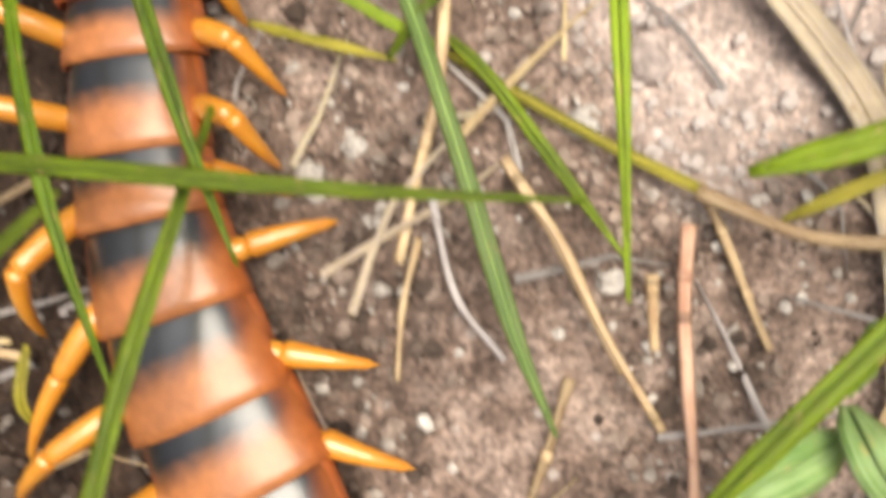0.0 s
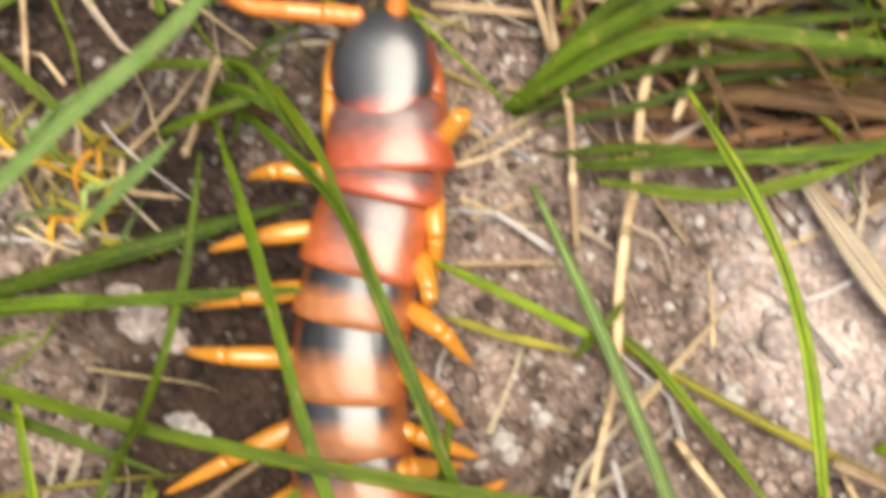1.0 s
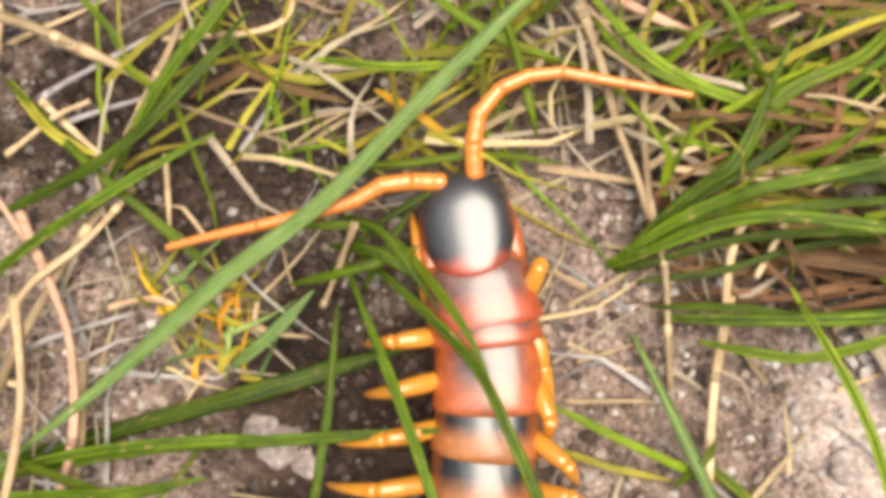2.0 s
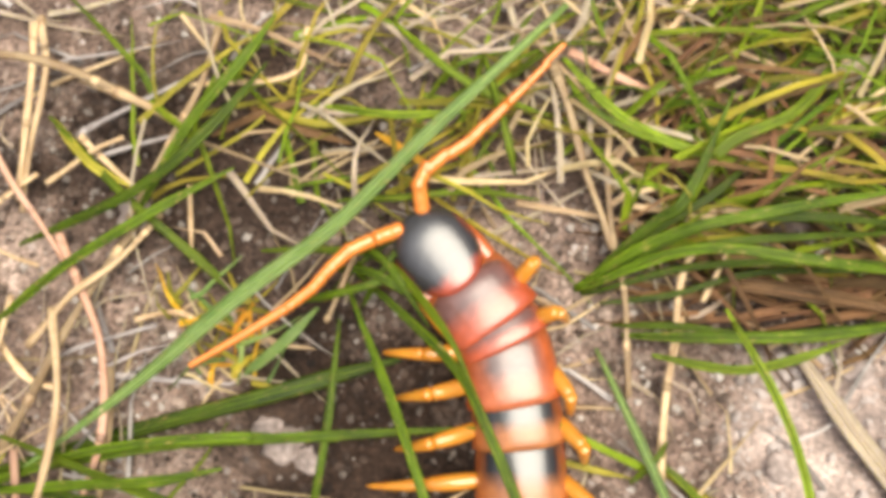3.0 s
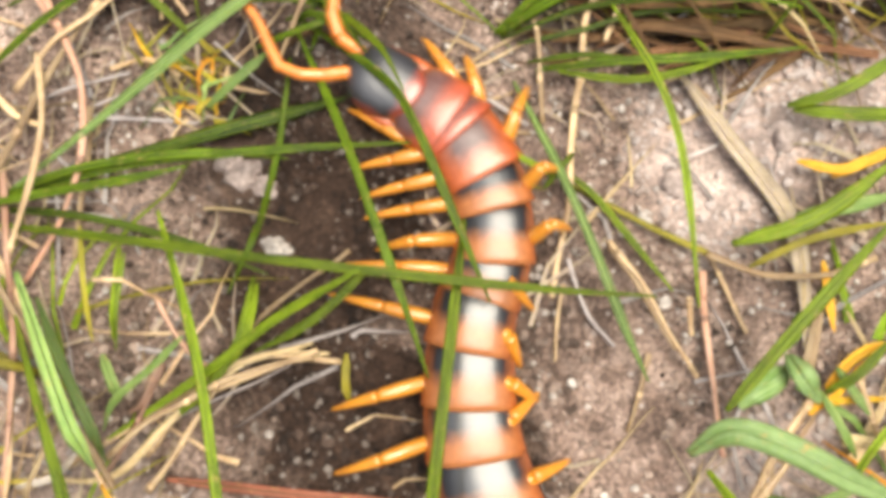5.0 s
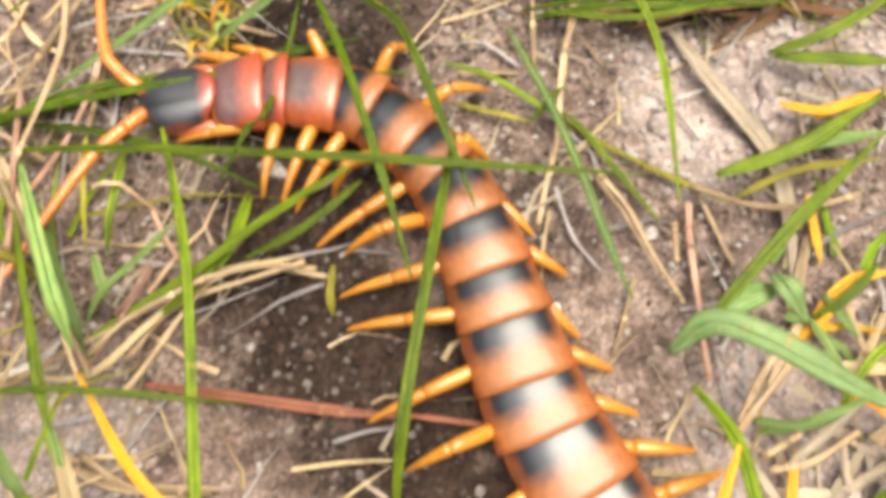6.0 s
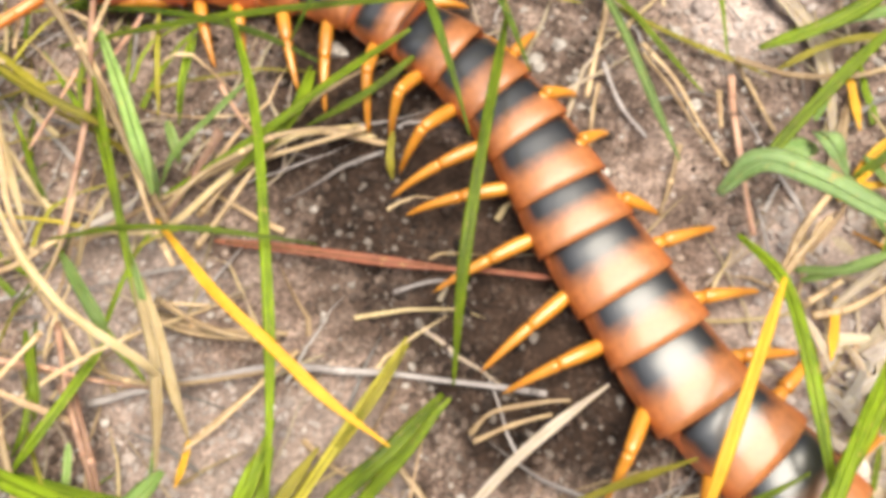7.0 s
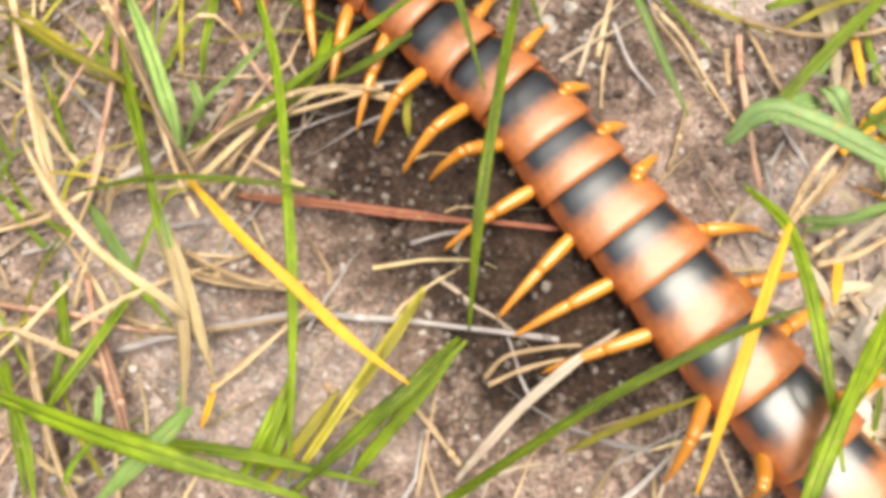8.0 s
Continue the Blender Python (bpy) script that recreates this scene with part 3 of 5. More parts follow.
FEET[-1, 8.0] = {5: (-35.8, 4.9), 6: (-33.5, -1.7), 7: (-28.7, -7.1), 8: (-25.2, -8.1), 9: (-20.1, -13.2), 10: (-15.6, -14.8), 11: (-12.6, -27.0), 12: (-5.1, -39.8), 13: (-1.6, -41.1), 14: (1.1, -47.2), 16: (32.0, -64.1)}
FEET[1, 8.0] = {9: (8.0, 19.4), 10: (12.0, 2.3), 11: (18.0, -4.6), 12: (22.8, -9.9), 13: (41.7, -22.1), 14: (50.1, -28.5)}
# Feelers on the same plan: the one on its left, then the one on its right.
FEELERS = {}
FEELERS[1.0] = (((-9.9, 62.0), (-15.1, 63.2), (-21.4, 64.2), (-24.5, 66.0), (-28.4, 69.4)),
                ((-5.9, 63.3), (-5.0, 66.0), (-2.2, 68.9), (0.2, 72.5)))
FEELERS[1.5] = (((-5.8, 66.5), (-13.0, 67.8), (-17.7, 65.6), (-21.8, 65.1), (-26.5, 66.9), (-31.9, 70.2), (-38.1, 75.2), (-42.0, 77.3)),
                ((-2.9, 66.4), (0.2, 69.3), (6.7, 72.4), (10.1, 75.2), (8.6, 79.0), (6.4, 81.8)))
FEELERS[2.0] = (((-15.1, 64.3), (-20.7, 63.8), (-25.6, 61.5), (-35.4, 59.4), (-46.0, 57.3), (-57.5, 54.1)),
                ((-11.6, 65.9), (-10.1, 70.7), (-6.6, 75.1), (-0.4, 76.6), (6.5, 75.1)))
FEELERS[2.2] = (((-16.8, 63.2), (-23.5, 63.1), (-30.7, 60.1), (-39.3, 58.9), (-48.7, 58.1), (-59.0, 57.3)),
                ((-13.9, 66.3), (-11.7, 70.5), (-7.0, 73.9), (0.1, 77.2), (8.5, 79.0), (16.8, 79.7), (22.8, 74.1)))
FEELERS[3.3] = (((-20.4, 60.2), (-26.1, 59.5), (-32.7, 55.5), (-42.4, 48.7), (-52.0, 43.1), (-59.3, 39.1)),
                ((-18.8, 64.4), (-16.3, 66.4), (-11.3, 69.3), (-4.7, 71.2), (0.3, 77.9), (4.6, 87.2)))
FEELERS[3.5] = (((-19.6, 58.5), (-27.5, 59.9), (-40.0, 59.7), (-54.3, 59.6)),
                ((-18.8, 61.4), (-15.8, 66.3), (-10.0, 68.3), (-4.1, 72.8), (1.1, 80.8), (4.8, 87.5)))
FEELERS[4.0] = (((-12.2, 63.3), (-19.8, 66.7), (-29.4, 69.2), (-39.9, 71.8), (-48.3, 72.6)),
                ((-9.6, 66.3), (-6.9, 71.1), (-2.5, 74.9), (4.4, 77.4), (12.2, 79.3), (21.4, 77.6), (26.7, 73.7)))
FEELERS[4.5] = (((-12.2, 55.0), (-21.0, 58.6), (-28.1, 61.7), (-35.3, 64.8), (-45.2, 66.2), (-56.5, 64.3)),
                ((-9.9, 58.1), (-11.5, 62.8), (-10.9, 69.4), (-9.0, 75.9)))
FEELERS[4.7] = (((-5.7, 43.4), (-11.9, 44.6), (-16.3, 48.0), (-17.0, 54.5), (-19.6, 62.1), (-21.3, 67.9)),
                ((-4.7, 46.1), (-5.9, 50.3), (-4.8, 55.8), (-1.5, 61.3), (1.4, 66.9)))
FEELERS[5.8] = (((-47.4, 25.0), (-51.9, 20.5), (-58.1, 13.8), (-64.5, 6.7)),
                ((-48.5, 29.5), (-53.3, 34.1), (-55.6, 40.9), (-56.1, 50.8), (-59.0, 61.1)))
FEELERS[6.0] = (((-52.9, 25.1), (-57.9, 18.0), (-62.9, 9.3), (-64.6, 6.0)),
                ((-53.6, 30.3), (-56.9, 33.5), (-59.6, 38.3), (-61.5, 47.2), (-64.4, 56.5)))
FEELERS[6.5] = (((-64.9, 20.2), (-71.9, 13.3), (-78.5, 8.2), (-85.2, 4.2)),
                ((-67.1, 27.2), (-68.7, 33.9), (-72.2, 43.3)))
# Lengths of the head shield and of the 21 back plates (mm), and their widths.
LENGTHS = (12.3, 6.6, 2.9, 7.9, 5.7, 8.2, 6.4, 8.3, 8.9, 7.8, 9.9, 8.4, 10.1, 9.1, 10.8, 9.6, 10.4, 9.0, 9.6, 8.4, 8.0, 7.2)
WIDTHS = (10.4, 13.8, 13.0, 13.1, 12.6, 12.4, 12.6, 13.2, 13.9, 14.5, 15.2, 15.8, 16.2, 16.2, 16.0, 15.8,
          15.4, 15.0, 14.5, 13.9, 13.1, 12.2)
# Moments between the known ones, at which the back is bent half way.
BETWEEN = {2.75: (2.2, 3.3, 4), 5.07: (4.7, 5.8, 7), 5.43: (4.7, 5.8, 7)}
TIMES = sorted([*JOINTS, *BETWEEN])


def smooth(seen, t):
    """Value at t between the (time, value) pairs seen, held before and after them."""
    if t <= seen[0][0]:
        return seen[0][1]
    for (a, va), (b, vb) in zip(seen, seen[1:]):
        if t <= b:
            u = (t - a) / (b - a)
            return va + (vb - va) * u
    return seen[-1][1]


def known_headings():
    """By plate, the times and the angles at which its line on the plan is known."""
    seen = {k: [] for k in range(22)}
    for t, (first, *pts) in sorted(JOINTS.items()):
        for i, (a, b) in enumerate(zip(pts, pts[1:])):
            angle = math.atan2(a[1] - b[1], a[0] - b[0])
            row = seen[first + 1 + i]
            if row:
                angle = row[-1][1] + (angle - row[-1][1] + math.pi) % (2 * math.pi) - math.pi
            row.append((t, angle))
    for k in range(17, 22):
        seen[k] = [(0.0, seen[16][0][1] + 0.03 * (k - 16))]
    return seen


HEADINGS = known_headings()


def back_line(t):
    """The 23 joints of the back at time t, the front of the head first."""
    line = {}
    if t in JOINTS:
        first, *pts = JOINTS[t]
        line = {first + 1 + i: Vector((x, y, 0)) for i, (x, y) in enumerate(pts)}
    else:
        a, b, k = BETWEEN[t]
        line[k] = back_line(a)[k].lerp(back_line(b)[k], (t - a) / (b - a))
    for k in range(min(line) - 1, -1, -1):
        h = smooth(HEADINGS[k], t)
        line[k] = line[k + 1] + Vector((math.cos(h), math.sin(h), 0)) * LENGTHS[k]
    for k in range(max(line) + 1, 23):
        h = smooth(HEADINGS[k - 1], t)
        line[k] = line[k - 1] - Vector((math.cos(h), math.sin(h), 0)) * LENGTHS[k - 1]
    return [line[k] for k in range(23)]


BACK = {t: back_line(t) for t in TIMES}


def plate_pose(t, k):
    line = BACK[t]
    at = (line[k] + line[k + 1]) / 2
    h = (line[max(0, k - 1)] - line[min(22, k + 2)]).normalized() + 0.8 * (line[k] - line[k + 1]).normalized()
    h.normalize()
    turn = Matrix(((h.y, h.x, 0), (-h.x, h.y, 0), (0, 0, 1))).to_4x4()
    return Matrix.Translation(Vector((at.x, at.y, max(-0.6, relief(at.x, at.y) * 0.3) - 0.4)) * MM) @ turn


def back_plate(w, length, high, base=3.3):
    """A domed plate with a free rim all round, wider and higher behind, made with its own thickness."""
    bm, rings, n = bmesh.new(), [], 20
    for j in range(11):
        u = j / 10
        y = length * (0.5 - u)
        wide = w * 0.5 * (0.91 + 0.09 * min(1, u * 2.2) + 0.09 * max(0, u - 0.45) ** 1.5 / 0.41)
        wide *= {0: 0.9, 1: 0.97, 10: 0.985}.get(j, 1)
        top = high * (0.84 + 0.16 * min(1, 1.5 * u)) * {0: 0.8, 1: 0.95, 10: 0.94}.get(j, 1)
        arc = [math.pi * i / n for i in range(n + 1)]
        shape = [(math.copysign(abs(math.cos(a)) ** 0.9, math.cos(a)), math.sin(a) ** 0.9 if 0 < a < math.pi else 0) for a in arc]
        groove = [0.03 * math.exp(-((abs(c) - 0.34) / 0.09) ** 2) for c, _ in shape]
        bow = [u * u * (0.15 - 0.6 * (1 - abs(c) ** 2.4)) for c, _ in shape]
        ring = [(wide * c, y + d, base + top * s - g) for (c, s), g, d in zip(shape, groove, bow)]
        ring += [(wide * 0.94 * c, y + d, base + (top - 0.5) * s - 0.12) for (c, s), d in zip(reversed(shape), reversed(bow))]
        rings.append(ring)
    return loft(bm, rings)


def trunk_piece(w, length):
    bm, rings, n = bmesh.new(), [], 16
    for j in range(9):
        u = j / 8
        y = length * (0.58 - 1.16 * u)
        f = 0.9 + 0.1 * math.sin(math.pi * u)
        ring = []
        for i in range(n):
            a = 2 * math.pi * i / n
            ring.append((w * 0.515 * f * math.copysign(abs(math.cos(a)) ** 0.7, math.cos(a)), y, 3.3 + 2.6 * f * math.sin(a)))
        rings.append(ring)
    return loft(bm, rings)


def leg_size(k, side):
    """The length of a leg of a plate from the hip to the claw (mm); those on its right are drawn in."""
    return (13.5 + 5.0 * min(1, max(0, k - 2) / 4) - 0.3 * max(0, k - 15)) * (1.0 if side < 0 else 0.62 if 6 <= k <= 11 else 0.82)


def leg_split(k, side):
    """Shares of a leg's length in its thigh and its shin: on its right the thighs stay under the plates."""
    return (0.32, 0.70) if side > 0 and k >= 6 else (0.46, 0.56)


def thigh_mesh(long):
    """Hip and thigh: stout, swelling in the middle, pinched at its two joints; it lies along y."""
    pts = [Vector((0, long * (i / 14), 0.35 * math.sin(math.pi * i / 14))) for i in range(15)]

    def thick(u):
        r = 0.95 + 0.30 * math.sin(math.pi * min(1, 0.15 + u * 0.75)) - 0.08 * u
        return r * (1 if u < 0.9 else 1 - 0.2 * ((u - 0.9) / 0.1) ** 2)
    return tube(bmesh.new(), pts, thick, 10)


def shin_mesh(long, stout=1.0):
    """Shin and foot: three tapering joints bowed down to a fine dark claw."""
    pts = [Vector((0, long * (i / 20), 0.07 * long * math.sin(math.pi * i / 20))) for i in range(21)]

    def thick(u):
        r = (1.0 - 0.72 * u ** 1.1) * (1 if u > 0.08 else 1 - 0.12 * (1 - u / 0.08) ** 2)
        for j in (0.40, 0.72):
            r -= 0.04 * math.exp(-((u - j) / 0.035) ** 2) * (1 - 0.4 * u)
        return stout * r * (1 if u < 0.86 else max(0.06, (1 - u) / 0.14))
    return tube(bmesh.new(), pts, thick, 10)


def feeler_piece(length, r0, r1):
    """A stretch of feeler: short bead-like joints in a row."""
    pts = [Vector((0, length * k / 10, 0)) for k in range(11)]
    return tube(bmesh.new(), pts, lambda u: (r0 + (r1 - r0) * u) * (1 - 0.10 * abs(math.cos(u * math.pi * 3)) ** 6), 8)


def head_plate():
    """The oval head shield, rounded in front, its rear edge bowed over the first plate."""
    bm, rings, n = bmesh.new(), [], 20
    for j in range(17):
        u = j / 16
        y = 6.3 - 12.4 * u
        v = 2 * u - 0.98
        wide = 5.95 * max(0.03, 1 - abs(v) ** 2.05) ** 0.5 if v < 0 else 5.95 * (1 - 0.22 * v ** 2.4)
        top = 3.0 * max(0.06, 1 - abs(min(0, v + 0.1)) ** 2.2) ** 0.5 * (0.9 if j == 16 else 1)
        arc = [math.pi * i / n for i in range(n + 1)]
        bow = [u ** 3 * (1.3 - 2.2 * (1 - abs(math.cos(a)) ** 2.0)) for a in arc]
        ring = [(wide * math.copysign(abs(math.cos(a)) ** 0.9, math.cos(a)), y + d, 4.1 + top * abs(math.sin(a)) ** 0.9) for a, d in zip(arc, bow)]
        ring += [(wide * 0.92 * math.cos(a), y + d, 3.9 + 0.4 * top * abs(math.sin(a))) for a, d in zip(reversed(arc), reversed(bow))]
        rings.append(ring)
    return loft(bm, rings)


def fang(side):
    pts = curve_points([(side * 4.4, -9.0, 2.8), (side * 5.3, -4.5, 3.2), (side * 5.1, 0.2, 3.0), (side * 3.8, 3.8, 2.4), (side * 1.4, 5.5, 1.8)], 20)
    return tube(bmesh.new(), pts, lambda u: max(0.12, 1.45 * min(1, 0.25 + 3.5 * u) * (1 - u ** 1.6) + 0.1), 10)


centipede = tagged(new("centipede"), "large orange and black banded centipede with yellow legs, crawling over soil", "centipede")
segments, legs, feelers = [], [], []


def build_centipede():
    head = part("head", head_plate(), shell_head, centipede, "glossy black rounded head shield with red rim")
    part("head_underside", trunk_piece(8.4, 8.5), fang_red, head)
    for side in (-1, 1):
        part("fang", fang(side), fang_red, head, "curved red venom claw")
    segments.append(head)
    for side in (-1, 1):
        row = []
        for k in range(9):
            row.append(part("feeler_piece", feeler_piece(4.3, 1.24 - 0.088 * k, 1.15 - 0.088 * k), feeler_orange, head, "orange beaded feeler"))
        feelers.append(row)
    for k in range(1, 22):
        length, w = LENGTHS[k], WIDTHS[k]
        red = k <= 3
        seg = part("back_plate", back_plate(w, length * 1.12 + 0.7, 4.1 + 0.04 * k), shell_patched if k == 3 else shell_red if red else shell_banded, centipede,
                   "glossy brick-red back plate" if red else "glossy back plate, black in front and orange behind")
        part("flank", trunk_piece(w, length * 1.1 + 0.5), flank_red, seg, "rust-red flank and belly")
        segments.append(seg)
        for side in (-1, 1):
            upper, lower = (leg_size(k, side) * share for share in leg_split(k, side))
            leg = part("leg", thigh_mesh(upper), leg_amber, centipede)
            shin = part("shin", shin_mesh(lower, 1.25 if side > 0 and k >= 6 else 1.0), leg_amber, leg)
            legs.append((k, side, leg, shin))


build_centipede()


def foot_place(t, k, side, plates):
    """Where a foot stands at time t (mm), from the places that are known, carried along with its plate."""
    known = [(q, plates[k][q].inverted() @ (Vector((*row[k], 0)) * MM)) for (s, q), row in sorted(FEET.items()) if s == side and k in row]
    if known:
        at = smooth(known, t) / MM
    else:
        if k == 1:
            return plates[k][t] @ (Vector((side * 6.5, 12.5, 1.0)) * MM) / MM
        wave = 3.5 * math.sin(2 * math.pi * (k / 7.0 - t / 1.1 + (0.5 if side > 0 else 0)))
        at = Vector((side * (WIDTHS[k] / 2 + 12), wave - 5, 0))
    at = plates[k][t] @ (at * MM) / MM
    return Vector((at.x, at.y, relief(at.x, at.y) + 1.2))


def aimed(a, b):
    """The pose at a with its y axis towards b, its z axis up (mm)."""
    d = (b - a).normalized()
    across = d.cross(Vector((0, 0, 1))).normalized()
    turn = Matrix((across, d, across.cross(d))).transposed().to_4x4()
    return Matrix.Translation(a * MM) @ turn


def leg_poses(t, k, side, plates):
    """Thigh and shin between the hip under the plate and the foot, the knee up and outwards."""
    m, size = plates[k][t], leg_size(k, side)
    reach = 0.30 if side > 0 and k >= 6 else 0.43
    hip = m @ (Vector((side * WIDTHS[k] * reach, -0.14 * LENGTHS[k], 3.0)) * MM) / MM
    foot = foot_place(t, k, side, plates)
    long, short = (size * share for share in leg_split(k, side))
    way = foot - hip
    d = min(max(way.length, 3.5, 1.06 * abs(long - short)), 0.985 * (long + short))
    way.normalize()
    out = m.to_3x3() @ Vector((side * 0.1, 0.0 if side < 0 else 0.2, 1.0))
    pole = (out - way * out.dot(way)).normalized()
    along = (long * long - short * short + d * d) / (2 * d)
    knee = hip + way * along + pole * math.sqrt(max(0.0, long * long - along * along))
    end = hip + way * d
    a, b = aimed(hip, knee), aimed(knee, end)
    return a, a.inverted() @ b


def motions():
    plates = {}
    for k, seg in enumerate(segments):
        rows = [(t, plate_pose(t, k)) for t in TIMES]
        plates[k] = dict(rows)
        walk(seg, rows)
    for k, side, leg, shin in legs:
        both = [(t, *leg_poses(t, k, side, plates)) for t in TIMES]
        walk(leg, [(t, a) for t, a, _ in both])
        walk(shin, [(t, b) for t, _, b in both])
    held = {}
    for s, side in enumerate((-1, 1)):
        for t in TIMES:
            known = min(FEELERS, key=lambda q: abs(q - t))
            inv = plates[0][known].inverted()
            pts = [inv @ (Vector((x, y, 6.5)) * MM) for x, y in FEELERS[known][s]]
            pts = [Vector((side * 1.9, 5.4, 5.2)) * MM] + pts[1:]
            line, marks, done = curve_points(pts, 60), [], 0.0
            marks.append(line[0])
            for a, b in zip(line, line[1:]):
                done += (b - a).length
                if done > 3.9 * MM * len(marks):
                    marks.append(b)
            while len(marks) < 10:
                marks.append(marks[-1] + (line[-1] - line[-2]).normalized() * 3.9 * MM)
            for k in range(9):
                d = (marks[k + 1] - marks[k]).normalized()
                turn = d.to_track_quat("Y", "Z").to_matrix().to_4x4()
                held.setdefault((s, k), []).append((t, Matrix.Translation(marks[k]) @ turn))
    walk(crossing, CROSSING_ROWS)
    walk(lifted, LIFTED_ROWS)
    for (s, k), rows in held.items():
        walk(feelers[s][k], rows)


# ---- single blades and stems, root to tip (mm) ----
grass(leaf_pale, 2.2, (4.3, 90.4, 14.0), (-14.9, 73.4, 12.0), (-27.8, 61.8, 9.0), (-41.3, 52.5, 7.0), (-56.8, 40.2, 5.0), (-75.7, 27.0, 2.0))
grass(leaf_deep, 2.4, (-81.6, 27.1, -1.0), (-59.5, 33.2, -1.0), (-40.6, 38.0, 0.0), (-27.9, 41.4, -1.0), (-17.7, 43.9, -1.0))
grass(leaf_deep, 1.4, (-78.5, 27.2, 1.0), (-52.7, 31.8, 4.0), (-30.3, 33.2, 5.0), (-7.6, 34.1, 4.0))
grass(leaf_deep, 1.4, (-27.1, 57.3, 0.0), (-12.3, 43.6, 8.0), (-6.9, 33.9, 11.5), (-1.2, 19.3, 11.5), (3.2, 8.0, 9.5))
grass(leaf_deep, 1.4, (-27.2, 54.7, 2.0), (-19.2, 36.3, 8.5), (-14.1, 22.2, 12.0), (-10.0, 10.0, 12.0), (-6.1, -2.9, 9.0))
grass(leaf_deep, 1.2, (-27.9, 49.3, 3.0), (-29.2, 35.8, 4.0), (-30.4, 23.9, 8.5), (-29.5, 16.8, 18.5), (-33.8, 9.7, 15.5))
grass(leaf_pale, 1.6, (8.6, 44.8, 1.0), (15.2, 28.6, 4.0), (19.8, 15.7, 5.0), (23.9, 3.4, 4.5), (27.2, -4.4, 3.0))
grass(leaf_green, 1.15, (21.9, 49.7, 17.5), (27.1, 38.7, 18.5), (29.8, 29.3, 18.5), (30.6, 19.3, 18.5), (31.2, 5.9, 17.5))
grass(leaf_green, 1.1, (-2.0, 36.5, 3.0), (5.5, 32.8, 5.0), (13.0, 29.0, 3.0), (16.5, 27.6, 2.0))
grass(leaf_olive, 1.1, (16.2, 28.0, 0.0), (24.1, 23.4, -0.5), (32.0, 18.9, -0.5), (38.8, 15.5, -0.5), (44.5, 12.8, -1.0))
grass(leaf_green, 1.2, (16.8, 29.0, 1.0), (21.0, 25.0, 1.0), (26.2, 18.4, 0.0), (32.8, 9.6, -0.5))
grass(leaf_olive, 1.0, (-1.2, 30.6, 0.0), (5.6, 28.4, 1.0), (13.0, 26.6, 0.5))
grass(leaf_green, 1.0, (12.5, 26.2, 2.0), (15.7, 29.6, 4.0), (17.7, 32.0, 3.0))
grass(leaf_green, 1.3, (15.1, 43.9, 7.0), (25.4, 41.9, 8.0), (33.5, 43.0, 7.0), (41.7, 45.6, 6.0))
grass(leaf_green, 1.6, (4.8, 86.7, 4.0), (13.0, 77.7, 4.0), (24.4, 72.2, 4.0), (43.2, 70.1, 2.0))
grass(leaf_green, 1.2, (-29.8, 80.0, 5.0), (-19.6, 77.9, 7.0), (-8.6, 78.7, 5.0))
grass(leaf_deep, 1.7, (-76.5, 60.9, 1.0), (-56.9, 67.9, 6.0), (-45.7, 76.9, 7.0), (-38.4, 86.7, 5.0))
grass(leaf_green, 1.3, (-72.3, 80.3, 2.0), (-60.2, 68.4, 4.0), (-50.2, 59.5, 3.0), (-44.4, 53.6, 1.0))
grass(leaf_pale, 1.7, (-41.8, 41.6, 2.0), (-36.2, 45.6, 4.0), (-31.0, 51.0, 3.0))
grass(leaf_deep, 1.6, (5.8, 53.5, 1.0), (17.4, 59.9, 7.0), (32.4, 63.0, 10.0), (53.5, 66.4, 7.0))
grass(leaf_deep, 1.6, (5.8, 53.1, 1.0), (21.0, 58.0, 8.0), (35.8, 56.2, 10.0), (54.5, 53.6, 6.0))
grass(leaf_deep, 1.6, (6.6, 52.6, 1.0), (24.8, 61.8, 9.0), (52.5, 60.9, 8.0))
grass(leaf_deep, 1.6, (12.3, 46.6, 1.0), (25.2, 46.1, 5.0), (38.7, 46.3, 5.0), (55.8, 48.2, 3.0))
grass(leaf_deep, 1.6, (6.6, 53.5, 1.0), (16.3, 62.0, 5.0), (20.8, 65.6, 7.0), (27.7, 80.1, 8.0))
grass(leaf_green, 1.3, (-20.1, 93.4, 3.0), (-13.1, 86.0, 5.0), (-6.4, 81.8, 4.0), (3.1, 78.6, 2.0))
grass(leaf_green, 1.2, (-6.9, 88.8, 3.0), (-3.8, 75.7, 5.0), (-2.5, 69.7, 3.0))
grass(leaf_deep, 1.7, (-58.8, 64.3, 2.0), (-50.0, 77.4, 5.0), (-42.1, 86.5, 6.0), (-37.2, 94.0, 5.0))
grass(leaf_deep, 1.5, (-80.8, 48.2, 1.0), (-68.1, 57.2, 4.0), (-54.1, 65.3, 5.0), (-43.6, 71.6, 3.0))
grass(leaf_deep, 1.1, (-57.1, 64.6, 2.0), (-51.4, 60.7, 3.0), (-45.8, 55.8, 1.0))
grass(leaf_green, 1.2, (-39.6, 59.4, 2.0), (-29.8, 59.2, 4.0), (-21.7, 57.7, 3.0), (-12.9, 47.9, 11.0), (-8.7, 39.5, 13.0))
grass(leaf_yellow, 1.2, (-22.9, 76.7, 2.0), (-17.7, 73.2, 3.0), (-12.7, 69.6, 1.0))
grass(leaf_deep, 0.9, (-29.2, 53.9, 1.0), (-21.5, 59.7, 4.0), (-13.2, 64.0, 5.0))
grass(leaf_deep, 1.4, (-81.4, 25.3, 1.0), (-62.8, 31.2, 4.0), (-42.5, 33.1, 5.0), (-28.0, 32.3, 3.0))
